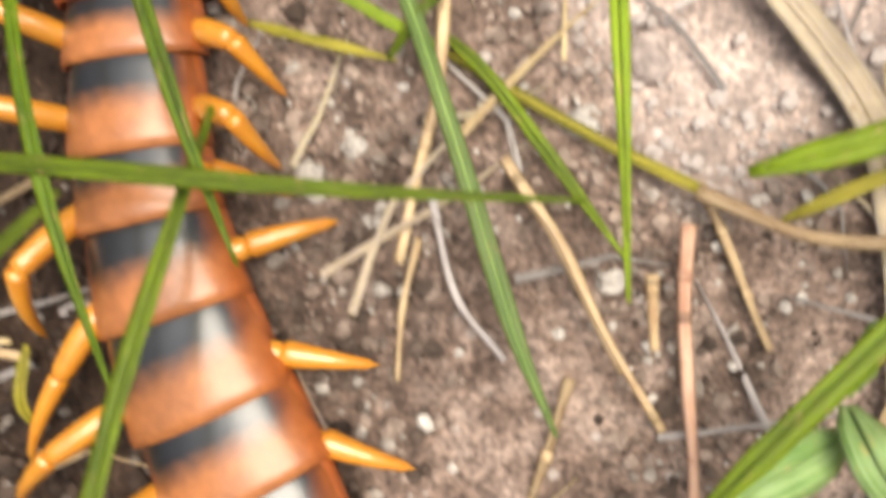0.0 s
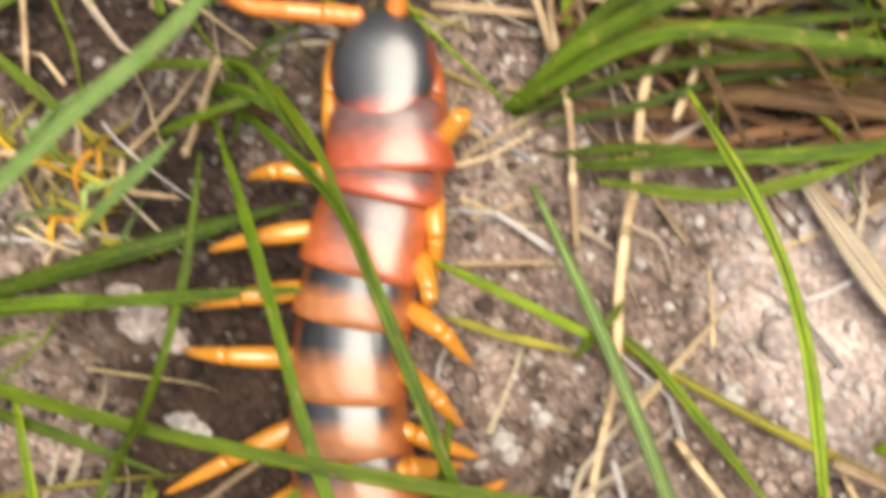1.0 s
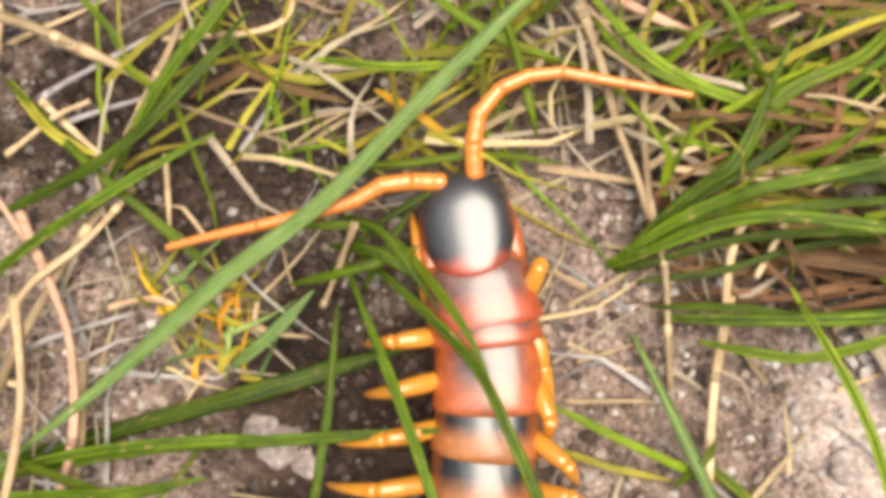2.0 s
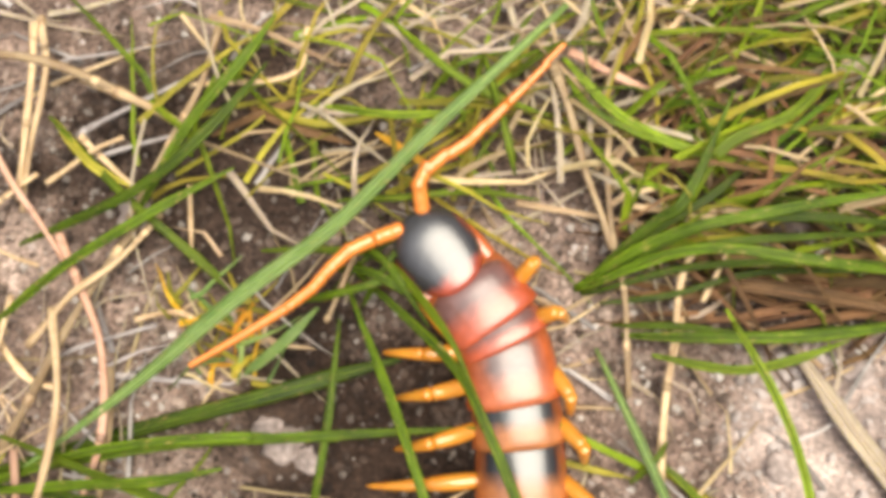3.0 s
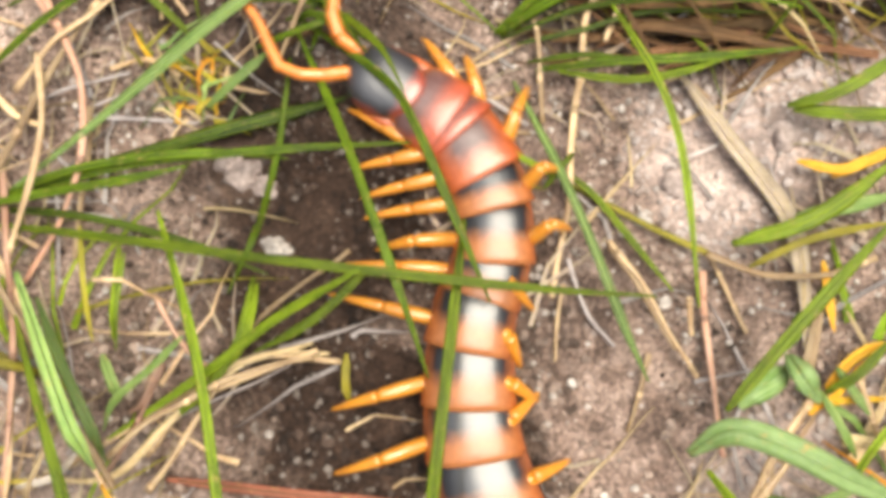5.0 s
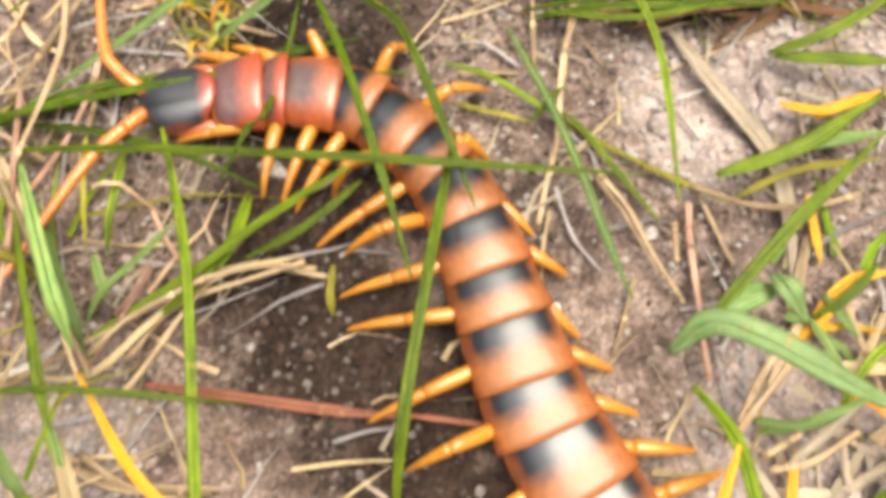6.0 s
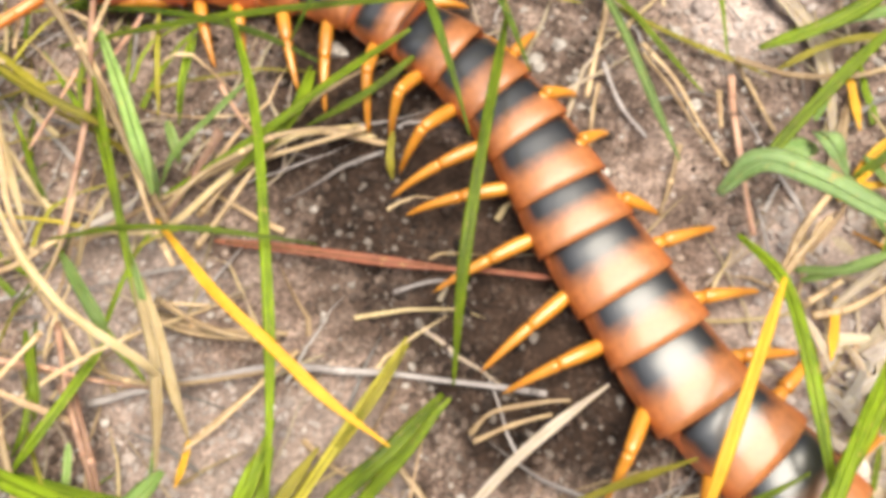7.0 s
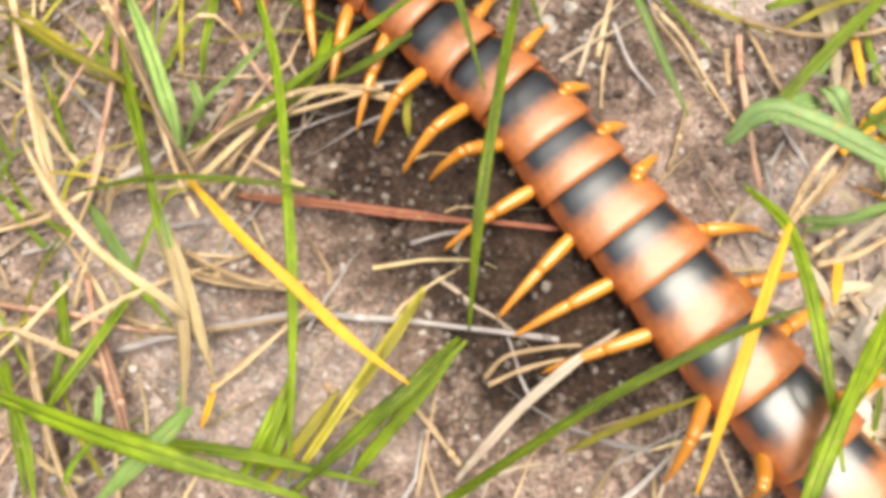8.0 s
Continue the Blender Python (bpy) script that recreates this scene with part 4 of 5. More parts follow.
grass(leaf_deep, 1.3, (-79.7, 26.1, 1.0), (-61.4, 23.8, 3.0), (-44.2, 19.0, 4.0), (-31.5, 13.7, 2.0))
grass(leaf_green, 1.1, (-28.5, 66.6, 2.0), (-18.8, 66.6, 4.0), (-8.9, 67.5, 3.0), (1.1, 66.4, 1.0))
grass(leaf_green, 1.0, (5.2, 84.9, 2.0), (8.8, 79.0, 4.0), (18.2, 74.0, 4.0), (30.3, 72.2, 2.0))
grass(leaf_green, 1.7, (47.5, 90.2, 3.0), (37.2, 78.0, 6.0), (26.3, 72.4, 6.0), (21.1, 62.4, 2.0))
stem(straw, 1.6, (3.2, 85.7, 4.0), (6.6, 74.1, 4.0), (11.1, 58.8, 2.0))
stem(straw, 1.3, (12.0, 80.2, 2.0), (11.0, 63.7, 2.0), (12.8, 52.4, 2.0), (13.2, 37.7, 0.0))
stem(straw, 1.3, (26.7, 59.9, 3.0), (26.6, 57.4, 4.0), (24.1, 51.4, 1.0))
stem(straw, 1.4, (24.2, 60.8, 2.0), (20.9, 55.6, 3.0), (19.8, 48.1, 2.0), (18.4, 35.5, 0.0))
stem(straw, 1.9, (-77.7, 30.8, 1.0), (-68.0, 47.6, 3.0), (-56.5, 65.6, 3.0))
stem(straw_pink, 1.6, (-70.5, 63.2, 2.0), (-62.5, 48.0, 4.0), (-61.7, 34.3, 4.0), (-64.7, 24.8, 2.0), (-71.7, 13.5, 0.0))
stem(straw, 2.1, (-67.5, 86.2, 2.0), (-59.8, 82.8, 3.0), (-52.5, 78.9, 2.0))
stem(straw, 1.6, (-75.2, 94.8, 2.0), (-75.3, 80.6, 3.0), (-77.4, 67.8, 0.0))
stem(straw, 1.4, (-47.0, 93.8, 2.0), (-49.1, 83.4, 3.0), (-53.8, 75.8, 2.0), (-60.1, 64.5, 1.0))
stem(straw, 1.0, (-50.5, 69.8, 1.0), (-50.4, 57.9, 0.0))
stem(straw, 1.2, (-25.0, 59.2, 5.0), (-27.5, 54.1, 4.0), (-29.9, 48.9, 3.0))
grass(leaf_dry, 3.1, (36.7, 44.8, 0.0), (43.5, 33.9, 0.0), (51.8, 21.9, -1.0), (53.6, 11.2, -1.0), (53.1, -1.7, -1.0))
stem(straw, 1.1, (22.6, 18.0, 2.0), (26.9, 11.1, 2.5), (30.0, 5.4, 2.0), (35.3, -4.0, 0.0))
stem(straw, 1.1, (38.6, 16.2, -1.0), (41.2, 10.0, -1.0), (44.2, 2.6, -1.0))
stem(straw, 1.5, (20.8, 49.3, 1.0), (17.8, 36.3, 2.0), (16.3, 23.0, 1.0), (13.7, 9.0, -1.0))
stem(straw, 1.5, (38.1, 15.2, 1.0), (46.1, 11.9, 2.0), (55.5, 11.3, 2.0), (64.8, 13.9, 1.0))
grass(leaf_yellow, 1.5, (56.2, 13.7, 1.0), (57.3, 2.5, 0.0))
stem(straw, 1.9, (57.1, 88.6, 2.0), (44.3, 85.4, 2.0), (34.3, 83.0, 1.0))
stem(straw, 0.8, (1.7, 41.4, 0.0), (8.8, 43.4, 0.0))
stem(straw, 0.8, (0.1, 36.5, 0.0), (11.2, 36.0, 0.0))
stem(straw, 1.6, (-83.5, 52.7, 0.0), (-74.6, 42.1, 2.0), (-69.8, 39.5, 1.0))
stem(straw, 1.5, (-74.6, 45.9, 1.0), (-66.7, 53.0, 4.0), (-60.1, 57.9, 4.0), (-54.5, 65.3, 2.0))
stem(straw, 1.1, (22.3, 82.0, 1.0), (26.8, 75.3, 2.0), (34.5, 65.1, 0.0))
stem(straw, 1.2, (16.4, 65.3, 1.0), (31.2, 63.9, 2.0), (48.3, 64.1, 1.0))
stem(straw, 1.0, (12.8, 65.1, 2.0), (28.4, 63.1, 2.0), (40.3, 63.6, 1.0))
stem(straw, 1.2, (29.0, 84.1, 2.0), (18.5, 78.2, 2.0), (10.0, 71.0, 0.0))
stem(straw, 0.9, (37.3, 71.7, 3.0), (39.1, 68.8, 3.0), (40.9, 66.4, 1.0))
grass(leaf_brown, 1.7, (18.7, 59.1, 1.0), (30.2, 56.9, 2.0), (48.8, 57.5, 1.0))
grass(leaf_brown, 1.8, (26.8, 55.0, 1.0), (35.7, 52.7, 2.0), (48.4, 50.9, 1.0))
stem(straw, 1.5, (-62.1, 42.7, 1.0), (-61.7, 32.7, 2.0), (-63.5, 17.5, 0.0))
stem(straw, 0.9, (23.2, 17.5, 0.0), (27.7, 9.1, 0.0), (32.5, 0.4, 0.0))
stem(straw, 0.8, (15.6, 11.1, 0.0), (14.5, 5.7, 0.0), (13.8, -0.9, -1.0))
grass(leaf_yellow, 1.6, (-54.0, -17.1, 8.5), (-40.2, -30.5, 18.0), (-31.8, -37.7, 17.0), (-23.9, -44.6, 15.0), (-15.9, -50.1, 12.0))
grass(leaf_yellow, 1.8, (38.1, -26.0, 12.0), (32.3, -38.7, 14.0), (27.6, -50.0, 14.0), (23.0, -63.5, 10.0))
grass(leaf_green, 1.7, (-48.7, 24.2, 4.0), (-40.3, 1.0, 9.0), (-35.5, -23.9, 11.0), (-33.8, -40.5, 9.0), (-33.8, -64.0, 3.0))
grass(leaf_green, 1.8, (-0.2, 20.6, 8.0), (-3.7, -4.8, 14.0), (-6.4, -24.3, 13.0), (-7.9, -40.8, 4.0))
grass(leaf_green, 1.5, (-15.5, 12.7, 14.0), (-28.7, 6.2, 9.0), (-40.0, -1.5, 6.0), (-57.8, -12.4, 3.0))
grass(leaf_broad, 3.7, (29.7, -13.9, 13.0), (34.3, -10.7, 17.0), (41.4, -12.8, 17.0), (51.0, -18.0, 16.0), (60.4, -21.9, 13.0))
grass(leaf_broad, 3.6, (47.8, -2.9, 5.0), (43.8, -4.6, 8.0), (40.6, -6.2, 9.0), (39.0, -8.3, 8.0))
grass(leaf_broad, 3.4, (47.4, -0.8, 6.0), (47.6, -3.1, 9.0), (48.7, -5.2, 9.0), (51.4, -7.9, 6.0))
grass(leaf_pale, 2.0, (49.6, 5.2, 7.0), (47.5, 2.9, 9.0), (46.7, 0.1, 8.0))
grass(leaf_green, 2.1, (34.6, -17.4, 5.0), (38.7, -25.1, 9.0), (39.7, -35.0, 12.0), (40.3, -46.0, 13.0), (42.4, -60.1, 10.0))
grass(leaf_green, 2.0, (36.6, -8.6, 9.0), (43.2, -1.2, 10.0), (52.0, 8.0, 10.5), (65.0, 20.5, 10.0))
grass(leaf_green, 1.9, (-80.7, -53.6, 2.0), (-58.1, -58.1, 5.0), (-40.8, -60.0, 6.0), (-20.6, -63.6, 4.0))
grass(leaf_green, 2.1, (-24.9, -63.0, 3.0), (-16.9, -53.5, 6.0), (-8.2, -43.0, 7.0))
grass(leaf_olive, 1.6, (-33.4, -63.2, 2.0), (-25.5, -51.2, 4.0), (-15.2, -33.5, 2.0))
grass(leaf_green, 1.9, (-39.2, -63.4, 2.0), (-36.2, -54.7, 4.0), (-34.5, -46.2, 2.0))
grass(leaf_green, 2.4, (37.6, -61.7, 9.0), (43.8, -50.8, 11.0), (54.5, -37.1, 8.0))
grass(leaf_olive, 1.2, (6.6, -58.2, 2.0), (15.1, -54.2, 5.0), (24.8, -50.5, 11.0))
stem(straw, 1.5, (-55.6, -29.9, 0.0), (-45.6, -32.9, 1.0), (-35.7, -33.8, 0.0))
stem(twig_grey, 1.5, (-64.6, -44.3, 0.0), (-46.5, -40.1, 1.0), (-30.6, -38.2, 1.0), (-8.5, -39.4, 0.0), (6.3, -41.4, -1.0))
grass(leaf_taupe, 1.6, (-9.5, -62.9, 2.0), (-0.7, -52.9, 3.0), (6.7, -46.2, 3.0), (15.1, -39.8, 1.0))
stem(straw, 0.9, (-5.8, -47.4, 0.0), (-2.4, -44.4, 2.0), (4.3, -43.2, 2.0), (9.6, -42.2, 0.0))
stem(straw, 1.4, (-17.7, -50.6, 0.0), (-8.8, -60.2, 1.0))
grass(leaf_red, 1.7, (-47.7, -17.7, 0.0), (-32.1, -19.6, 1.0), (-19.0, -21.2, 1.0), (-6.2, -22.2, 0.0))
grass(leaf_red, 0.9, (-7.1, -21.7, 0.0), (1.9, -22.7, 0.0), (9.1, -23.4, 0.0))
stem(twig_grey, 0.9, (-18.0, -26.1, 0.0), (-12.6, -24.1, 0.0), (-8.0, -23.6, 0.0))
stem(straw, 1.3, (-50.7, -13.5, 1.0), (-41.4, -5.1, 3.0), (-23.8, 1.7, 2.0))
stem(straw, 1.1, (-66.0, -38.7, 1.0), (-53.2, -41.3, 2.0), (-35.9, -39.0, 1.0))
stem(straw_pink, 1.4, (37.6, 12.5, 0.0), (37.2, 4.0, 0.5), (37.4, -4.5, 0.5), (38.4, -16.0, 1.0))
stem(straw, 1.2, (34.6, 8.5, 2.5), (34.8, 2.5, 1.0))
stem(straw, 1.1, (28.3, -0.4, 0.0), (24.2, -12.2, -1.0))
grass(leaf_pale, 2.3, (52.2, 20.7, 2.0), (58.6, 21.6, 4.0), (68.4, 23.7, 3.0))
grass(leaf_green, 2.6, (41.8, 16.6, 2.0), (53.6, 19.9, 5.0), (68.2, 29.3, 5.0))
grass(leaf_olive, 1.3, (44.5, 13.0, 1.0), (54.0, 17.0, 3.0), (68.3, 19.6, 2.0))
grass(leaf_yellow, 1.8, (53.6, 29.9, 1.0), (60.4, 28.1, 2.0), (67.3, 31.4, 2.0))
grass(leaf_pale, 1.6, (42.8, -21.8, 2.0), (49.9, -22.7, 5.0), (59.2, -18.7, 4.0))
stem(straw, 1.8, (41.6, -22.2, 3.0), (44.4, -16.0, 4.0), (52.2, -7.5, 2.0))
stem(straw, 1.6, (45.8, -28.8, 1.0), (52.3, -27.2, 2.0), (59.2, -23.2, 1.0))
grass(leaf_yellow, 1.6, (58.9, 27.2, 1.0), (64.2, 29.2, 2.0), (70.0, 31.8, 2.0))
grass(leaf_green, 2.0, (52.4, 38.8, 2.0), (60.7, 40.6, 5.0), (74.2, 48.5, 6.0))
grass(leaf_green, 2.3, (53.3, 38.2, 2.0), (62.4, 36.4, 4.0), (73.9, 36.5, 3.0))
grass(leaf_green, 1.4, (55.6, -21.4, 2.0), (60.1, -13.6, 5.0), (66.1, -9.2, 4.0))
stem(straw, 1.5, (60.0, -4.3, 1.0), (60.5, -9.7, 2.0), (63.1, -17.9, 1.0))
grass(leaf_yellow, 1.8, (54.7, -6.1, 1.0), (60.0, -1.0, 2.0), (67.1, 0.8, 2.0))
stem(straw, 1.4, (-70.4, -19.0, 1.0), (-58.9, -13.1, 3.0), (-41.7, -3.1, 3.0), (-31.7, 0.9, 2.0), (-20.3, -0.3, 0.0))
grass(leaf_green, 1.5, (-33.8, 13.4, 2.0), (-35.5, 2.8, 5.0), (-40.8, -4.5, 5.0), (-50.0, -11.0, 2.0))
grass(leaf_green, 1.5, (-14.9, 14.2, 5.0), (-23.4, 6.5, 5.0), (-33.3, 1.5, 3.0))
grass(leaf_olive, 1.3, (-19.1, 1.0, 2.0), (-19.3, -3.6, 2.0), (-19.0, -6.7, 0.0))
grass(leaf_pale, 1.4, (53.4, -6.4, 2.0), (55.2, -11.9, 4.0), (57.9, -16.5, 2.0))
stem(straw, 1.2, (-57.4, -30.4, 0.0), (-47.0, -32.5, 1.0), (-34.3, -33.0, 0.0))
grass(leaf_green, 1.8, (-41.7, -64.5, 2.0), (-37.7, -56.3, 4.0), (-35.1, -48.5, 2.0))
grass(leaf_olive, 1.9, (-37.5, -64.3, 2.0), (-31.7, -57.0, 4.0), (-27.5, -50.0, 2.0))
grass(leaf_dry, 2.8, (36.0, 82.5, 1.0), (44.6, 83.7, 3.0), (59.6, 88.5, 2.0))
stem(straw_pink, 1.7, (6.0, 88.4, 2.0), (13.4, 83.8, 3.0), (23.9, 80.6, 1.0))
stem(straw, 1.1, (13.2, 75.9, 0.0), (22.6, 80.6, 3.0), (27.9, 76.4, 0.0))
grass(leaf_olive, 0.9, (38.9, 67.8, 1.0), (44.5, 64.9, 2.0), (56.6, 64.4, 1.0))
stem(straw, 1.1, (34.9, 70.8, 1.0), (37.4, 64.0, 0.0))
stem(straw, 1.1, (26.2, 70.8, 1.0), (25.6, 65.8, 0.0))
grass(leaf_dry, 1.6, (10.0, 86.9, 1.0), (15.5, 89.0, 2.0), (20.9, 90.2, 1.0))
grass(leaf_brown, 1.9, (22.9, 54.6, 0.0), (37.1, 52.8, 2.0), (55.3, 48.3, 1.0))
stem(straw, 0.9, (18.1, 78.9, 0.0), (28.6, 82.8, 3.0), (35.4, 86.1, 1.0))
grass(leaf_olive, 1.3, (40.7, 76.1, 1.0), (46.7, 77.9, 3.0), (57.3, 80.6, 2.0))
grass(leaf_yellow, 1.2, (42.6, 78.7, 1.0), (48.9, 79.5, 2.0))
grass(leaf_brown, 1.5, (-42.9, 82.0, 0.0), (-35.2, 77.9, 2.0), (-26.8, 75.6, 0.0))
stem(straw, 1.9, (-84.8, 90.8, 1.0), (-74.3, 88.6, 3.0), (-63.4, 84.7, 3.0), (-52.5, 78.9, 2.0))
stem(straw, 1.2, (-33.3, 93.8, 1.0), (-35.3, 86.1, 2.0), (-50.8, 84.3, 2.0))
stem(straw, 1.5, (-74.9, 96.2, 1.0), (-72.9, 86.9, 3.0), (-74.9, 77.2, 2.0), (-76.9, 66.0, 0.0))
stem(straw, 1.1, (-73.4, 70.5, 0.0), (-66.2, 74.7, 2.0), (-61.4, 77.2, 1.0))
stem(twig_grey, 1.1, (-69.2, 77.7, 0.0), (-58.4, 82.2, 2.0), (-51.7, 85.6, 1.0))
stem(twig_grey, 1.0, (-66.3, 74.4, 0.0), (-58.7, 76.2, 1.0), (-52.4, 77.4, 1.0))
stem(straw, 1.3, (-68.2, 77.4, 1.0), (-59.8, 69.7, 0.0))
grass(leaf_olive, 1.3, (-40.8, 81.6, 1.0), (-31.5, 78.0, 3.0), (-21.2, 79.3, 2.0))
stem(straw, 1.1, (-59.2, 49.6, 0.0), (-52.7, 50.3, 1.0), (-47.7, 48.1, 0.0))
grass(leaf_pale, 1.5, (44.3, -23.6, 2.0), (50.1, -22.4, 5.0), (59.3, -19.0, 5.0))
stem(straw, 1.7, (40.0, -25.3, 2.0), (43.5, -20.2, 4.0), (49.1, -13.7, 4.0))
grass(leaf_dry, 1.5, (47.8, -28.8, 1.0), (52.3, -24.5, 3.0), (58.6, -19.8, 3.0))
grass(leaf_dry, 1.3, (42.6, -27.8, 2.0), (44.6, -32.1, 4.0), (46.7, -37.4, 3.0))
stem(straw, 1.5, (45.5, -26.7, 1.0), (50.0, -23.7, 3.0))
grass(leaf_yellow, 1.5, (49.7, -25.8, 1.0), (46.9, -35.9, 3.0))
grass(leaf_yellow, 2.1, (54.3, -40.3, 1.0), (50.5, -47.9, 2.0))
grass(leaf_dry, 1.8, (53.0, -19.0, 1.0), (49.6, -16.6, 2.0))
grass(leaf_green, 2.2, (58.1, -37.3, 5.0), (50.6, -46.4, 7.0))
grass(leaf_pale, 1.6, (56.3, -3.0, 2.0), (59.5, -10.1, 4.0))
grass(leaf_green, 1.6, (54.2, -6.7, 2.0), (58.7, -3.8, 4.0), (64.5, 1.8, 4.0))
grass(leaf_deep, 1.3, (-29.2, 56.8, 1.0), (-22.7, 55.5, 5.0), (-14.6, 50.6, 6.0))
grass(leaf_deep, 1.1, (-27.7, 60.6, 1.0), (-21.4, 57.5, 5.0), (-14.9, 48.0, 7.0))
grass(leaf_deep, 1.2, (-34.2, 52.0, 1.0), (-24.8, 53.6, 5.0), (-17.5, 56.2, 4.0))
grass(leaf_deep, 1.0, (-25.0, 51.0, 1.0), (-21.4, 56.2, 5.0), (-18.2, 61.1, 3.0))
grass(leaf_brown, 1.1, (-30.9, 51.9, 0.0), (-24.9, 54.5, 1.0), (-18.8, 53.1, 0.0))

stem(straw, 1.5, (-79.6, 23.5, 7.0), (-73.0, 15.0, 8.0), (-68.5, 8.5, 8.0), (-64.0, 1.3, 8.0), (-59.6, -6.2, 8.0), (-52.2, -17.7, 8.5))
stem(straw_pink, 1.4, (-74.5, 31.1, 3.0), (-70.1, 7.6, 6.0), (-68.8, -6.3, 7.0), (-70.9, -19.0, 5.0))
stem(straw_pink, 0.9, (-74.6, 12.0, 3.0), (-76.9, 0.7, 5.0), (-80.9, -5.1, 3.0))
stem(straw, 0.9, (-82.8, -10.9, 1.0), (-74.1, -12.7, 2.0), (-68.2, -13.7, 1.0))
grass(leaf_bleached, 1.1, (-69.3, -17.9, 4.0), (-61.7, -15.9, 7.0), (-58.9, -12.0, 5.0))
stem(straw, 1.2, (-55.9, -13.9, 3.0), (-49.8, -9.4, 6.0), (-41.8, -5.4, 8.0), (-35.3, -2.4, 8.0), (-29.6, -0.1, 6.0), (-24.1, 0.7, 3.0))
stem(straw, 1.3, (-50.4, -19.4, 1.0), (-44.9, -13.6, 4.0), (-40.7, -7.2, 5.0), (-38.4, -2.9, 4.0))
stem(straw_pink, 1.3, (-48.2, 1.0, 3.0), (-50.1, -5.3, 4.0), (-53.0, -7.2, 2.0))
grass(leaf_straw, 1.3, (-77.8, -14.1, 14.0), (-66.8, -25.9, 21.0), (-60.3, -32.4, 22.0), (-56.1, -36.0, 20.0), (-50.5, -39.8, 14.0), (-49.3, -42.6, 6.0), (-47.3, -49.1, 2.0))
grass(leaf_yellow, 1.2, (-46.6, -49.6, 3.0), (-47.4, -52.8, 2.0), (-48.7, -56.4, 1.0))
grass(leaf_green, 1.3, (-68.5, 8.5, 8.0), (-60.8, -9.4, 12.0), (-56.9, -19.8, 13.0), (-54.8, -25.5, 12.0))
grass(leaf_pale, 1.2, (-55.8, -22.9, 12.0), (-53.8, -29.2, 10.0), (-52.8, -36.0, 6.0), (-52.1, -46.4, 2.0), (-53.2, -58.1, 0.0))
stem(straw, 1.1, (-48.9, -50.5, 0.0), (-41.9, -45.3, 2.0), (-36.5, -39.8, 1.0))
stem(straw, 1.0, (-56.4, -30.5, 0.0), (-49.1, -32.8, 1.0), (-39.8, -33.8, 0.0))
stem(straw, 0.9, (-58.2, -29.2, 0.0), (-53.3, -28.6, 1.0), (-47.1, -28.5, 0.0))
stem(straw_pink, 1.1, (-81.0, -38.0, 1.0), (-72.2, -39.3, 3.0), (-64.5, -40.7, 2.0), (-57.3, -41.5, 1.0))
stem(straw_pink, 1.5, (-68.5, -42.0, 1.0), (-63.2, -50.0, 3.0), (-59.6, -58.3, 2.0))
grass(leaf_green, 1.8, (-61.5, -34.1, 2.0), (-65.0, -43.7, 5.0), (-68.3, -50.3, 6.0), (-72.6, -55.9, 4.0))
grass(leaf_green, 1.7, (-74.7, -33.7, 3.0), (-70.5, -42.1, 5.0), (-70.5, -47.3, 3.0))
grass(leaf_pale, 2.0, (-69.3, -22.1, 6.0), (-64.6, -27.6, 8.0), (-61.0, -32.3, 8.0), (-60.0, -35.1, 5.0))
grass(leaf_olive, 1.6, (-89.2, 12.3, 8.0), (-76.0, 3.7, 11.0), (-69.0, 0.7, 9.0), (-65.1, -0.8, 5.0))
grass(leaf_pale, 2.4, (-66.2, 13.9, 12.0), (-58.3, 0.4, 17.0), (-54.4, -7.6, 18.0), (-53.4, -11.1, 16.0), (-53.4, -14.4, 12.0))
grass(leaf_olive, 1.0, (-60.6, 21.9, 5.0), (-59.0, 11.8, 6.0), (-59.3, 3.9, 2.0))
grass(leaf_green, 0.9, (-53.4, 17.4, 5.0), (-54.4, 8.1, 5.0), (-55.9, 2.3, 1.0))
grass(leaf_pale, 1.2, (-41.1, 3.8, 13.0), (-46.0, -0.3, 11.0), (-53.2, -5.2, 7.0), (-56.1, -9.8, 4.0))
grass(leaf_pale, 1.8, (-56.7, 1.8, 4.0), (-54.6, -2.3, 5.0), (-54.0, -5.4, 3.0))
grass(leaf_green, 1.0, (-70.1, -20.8, 9.0), (-58.1, -20.2, 13.0), (-48.2, -20.5, 14.5), (-39.1, -21.0, 14.0), (-28.2, -21.6, 11.0))
grass(leaf_green, 1.0, (-82.6, 1.2, 3.0), (-77.1, -8.4, 5.0), (-74.8, -13.4, 2.0))
grass(leaf_olive, 1.4, (-14.9, -34.6, 3.0), (-19.5, -43.4, 5.0), (-24.1, -49.9, 4.0), (-28.3, -54.2, 2.0), (-31.6, -58.3, 1.0))
grass(leaf_pale, 1.4, (-64.7, -50.5, 3.0), (-64.2, -54.9, 3.0), (-65.1, -58.9, 1.0))
grass(leaf_green, 2.5, (-76.6, -52.2, 14.0), (-56.9, -58.0, 20.0), (-44.8, -61.2, 21.0), (-27.6, -65.7, 17.0))
grass(leaf_pale, 2.9, (-46.3, -54.2, 12.0), (-50.3, -60.4, 15.0), (-57.4, -67.2, 13.0))
grass(leaf_green, 2.4, (-9.3, -42.4, 6.0), (-16.3, -50.6, 9.0), (-22.7, -56.3, 8.0), (-32.8, -65.4, 5.0))
grass(leaf_green, 1.4, (-80.8, -46.2, 3.0), (-76.1, -55.8, 5.0), (-73.3, -67.1, 3.0))
grass(leaf_green, 1.5, (-34.6, -50.1, 1.0), (-35.9, -59.1, 3.0), (-40.0, -63.6, 1.0))
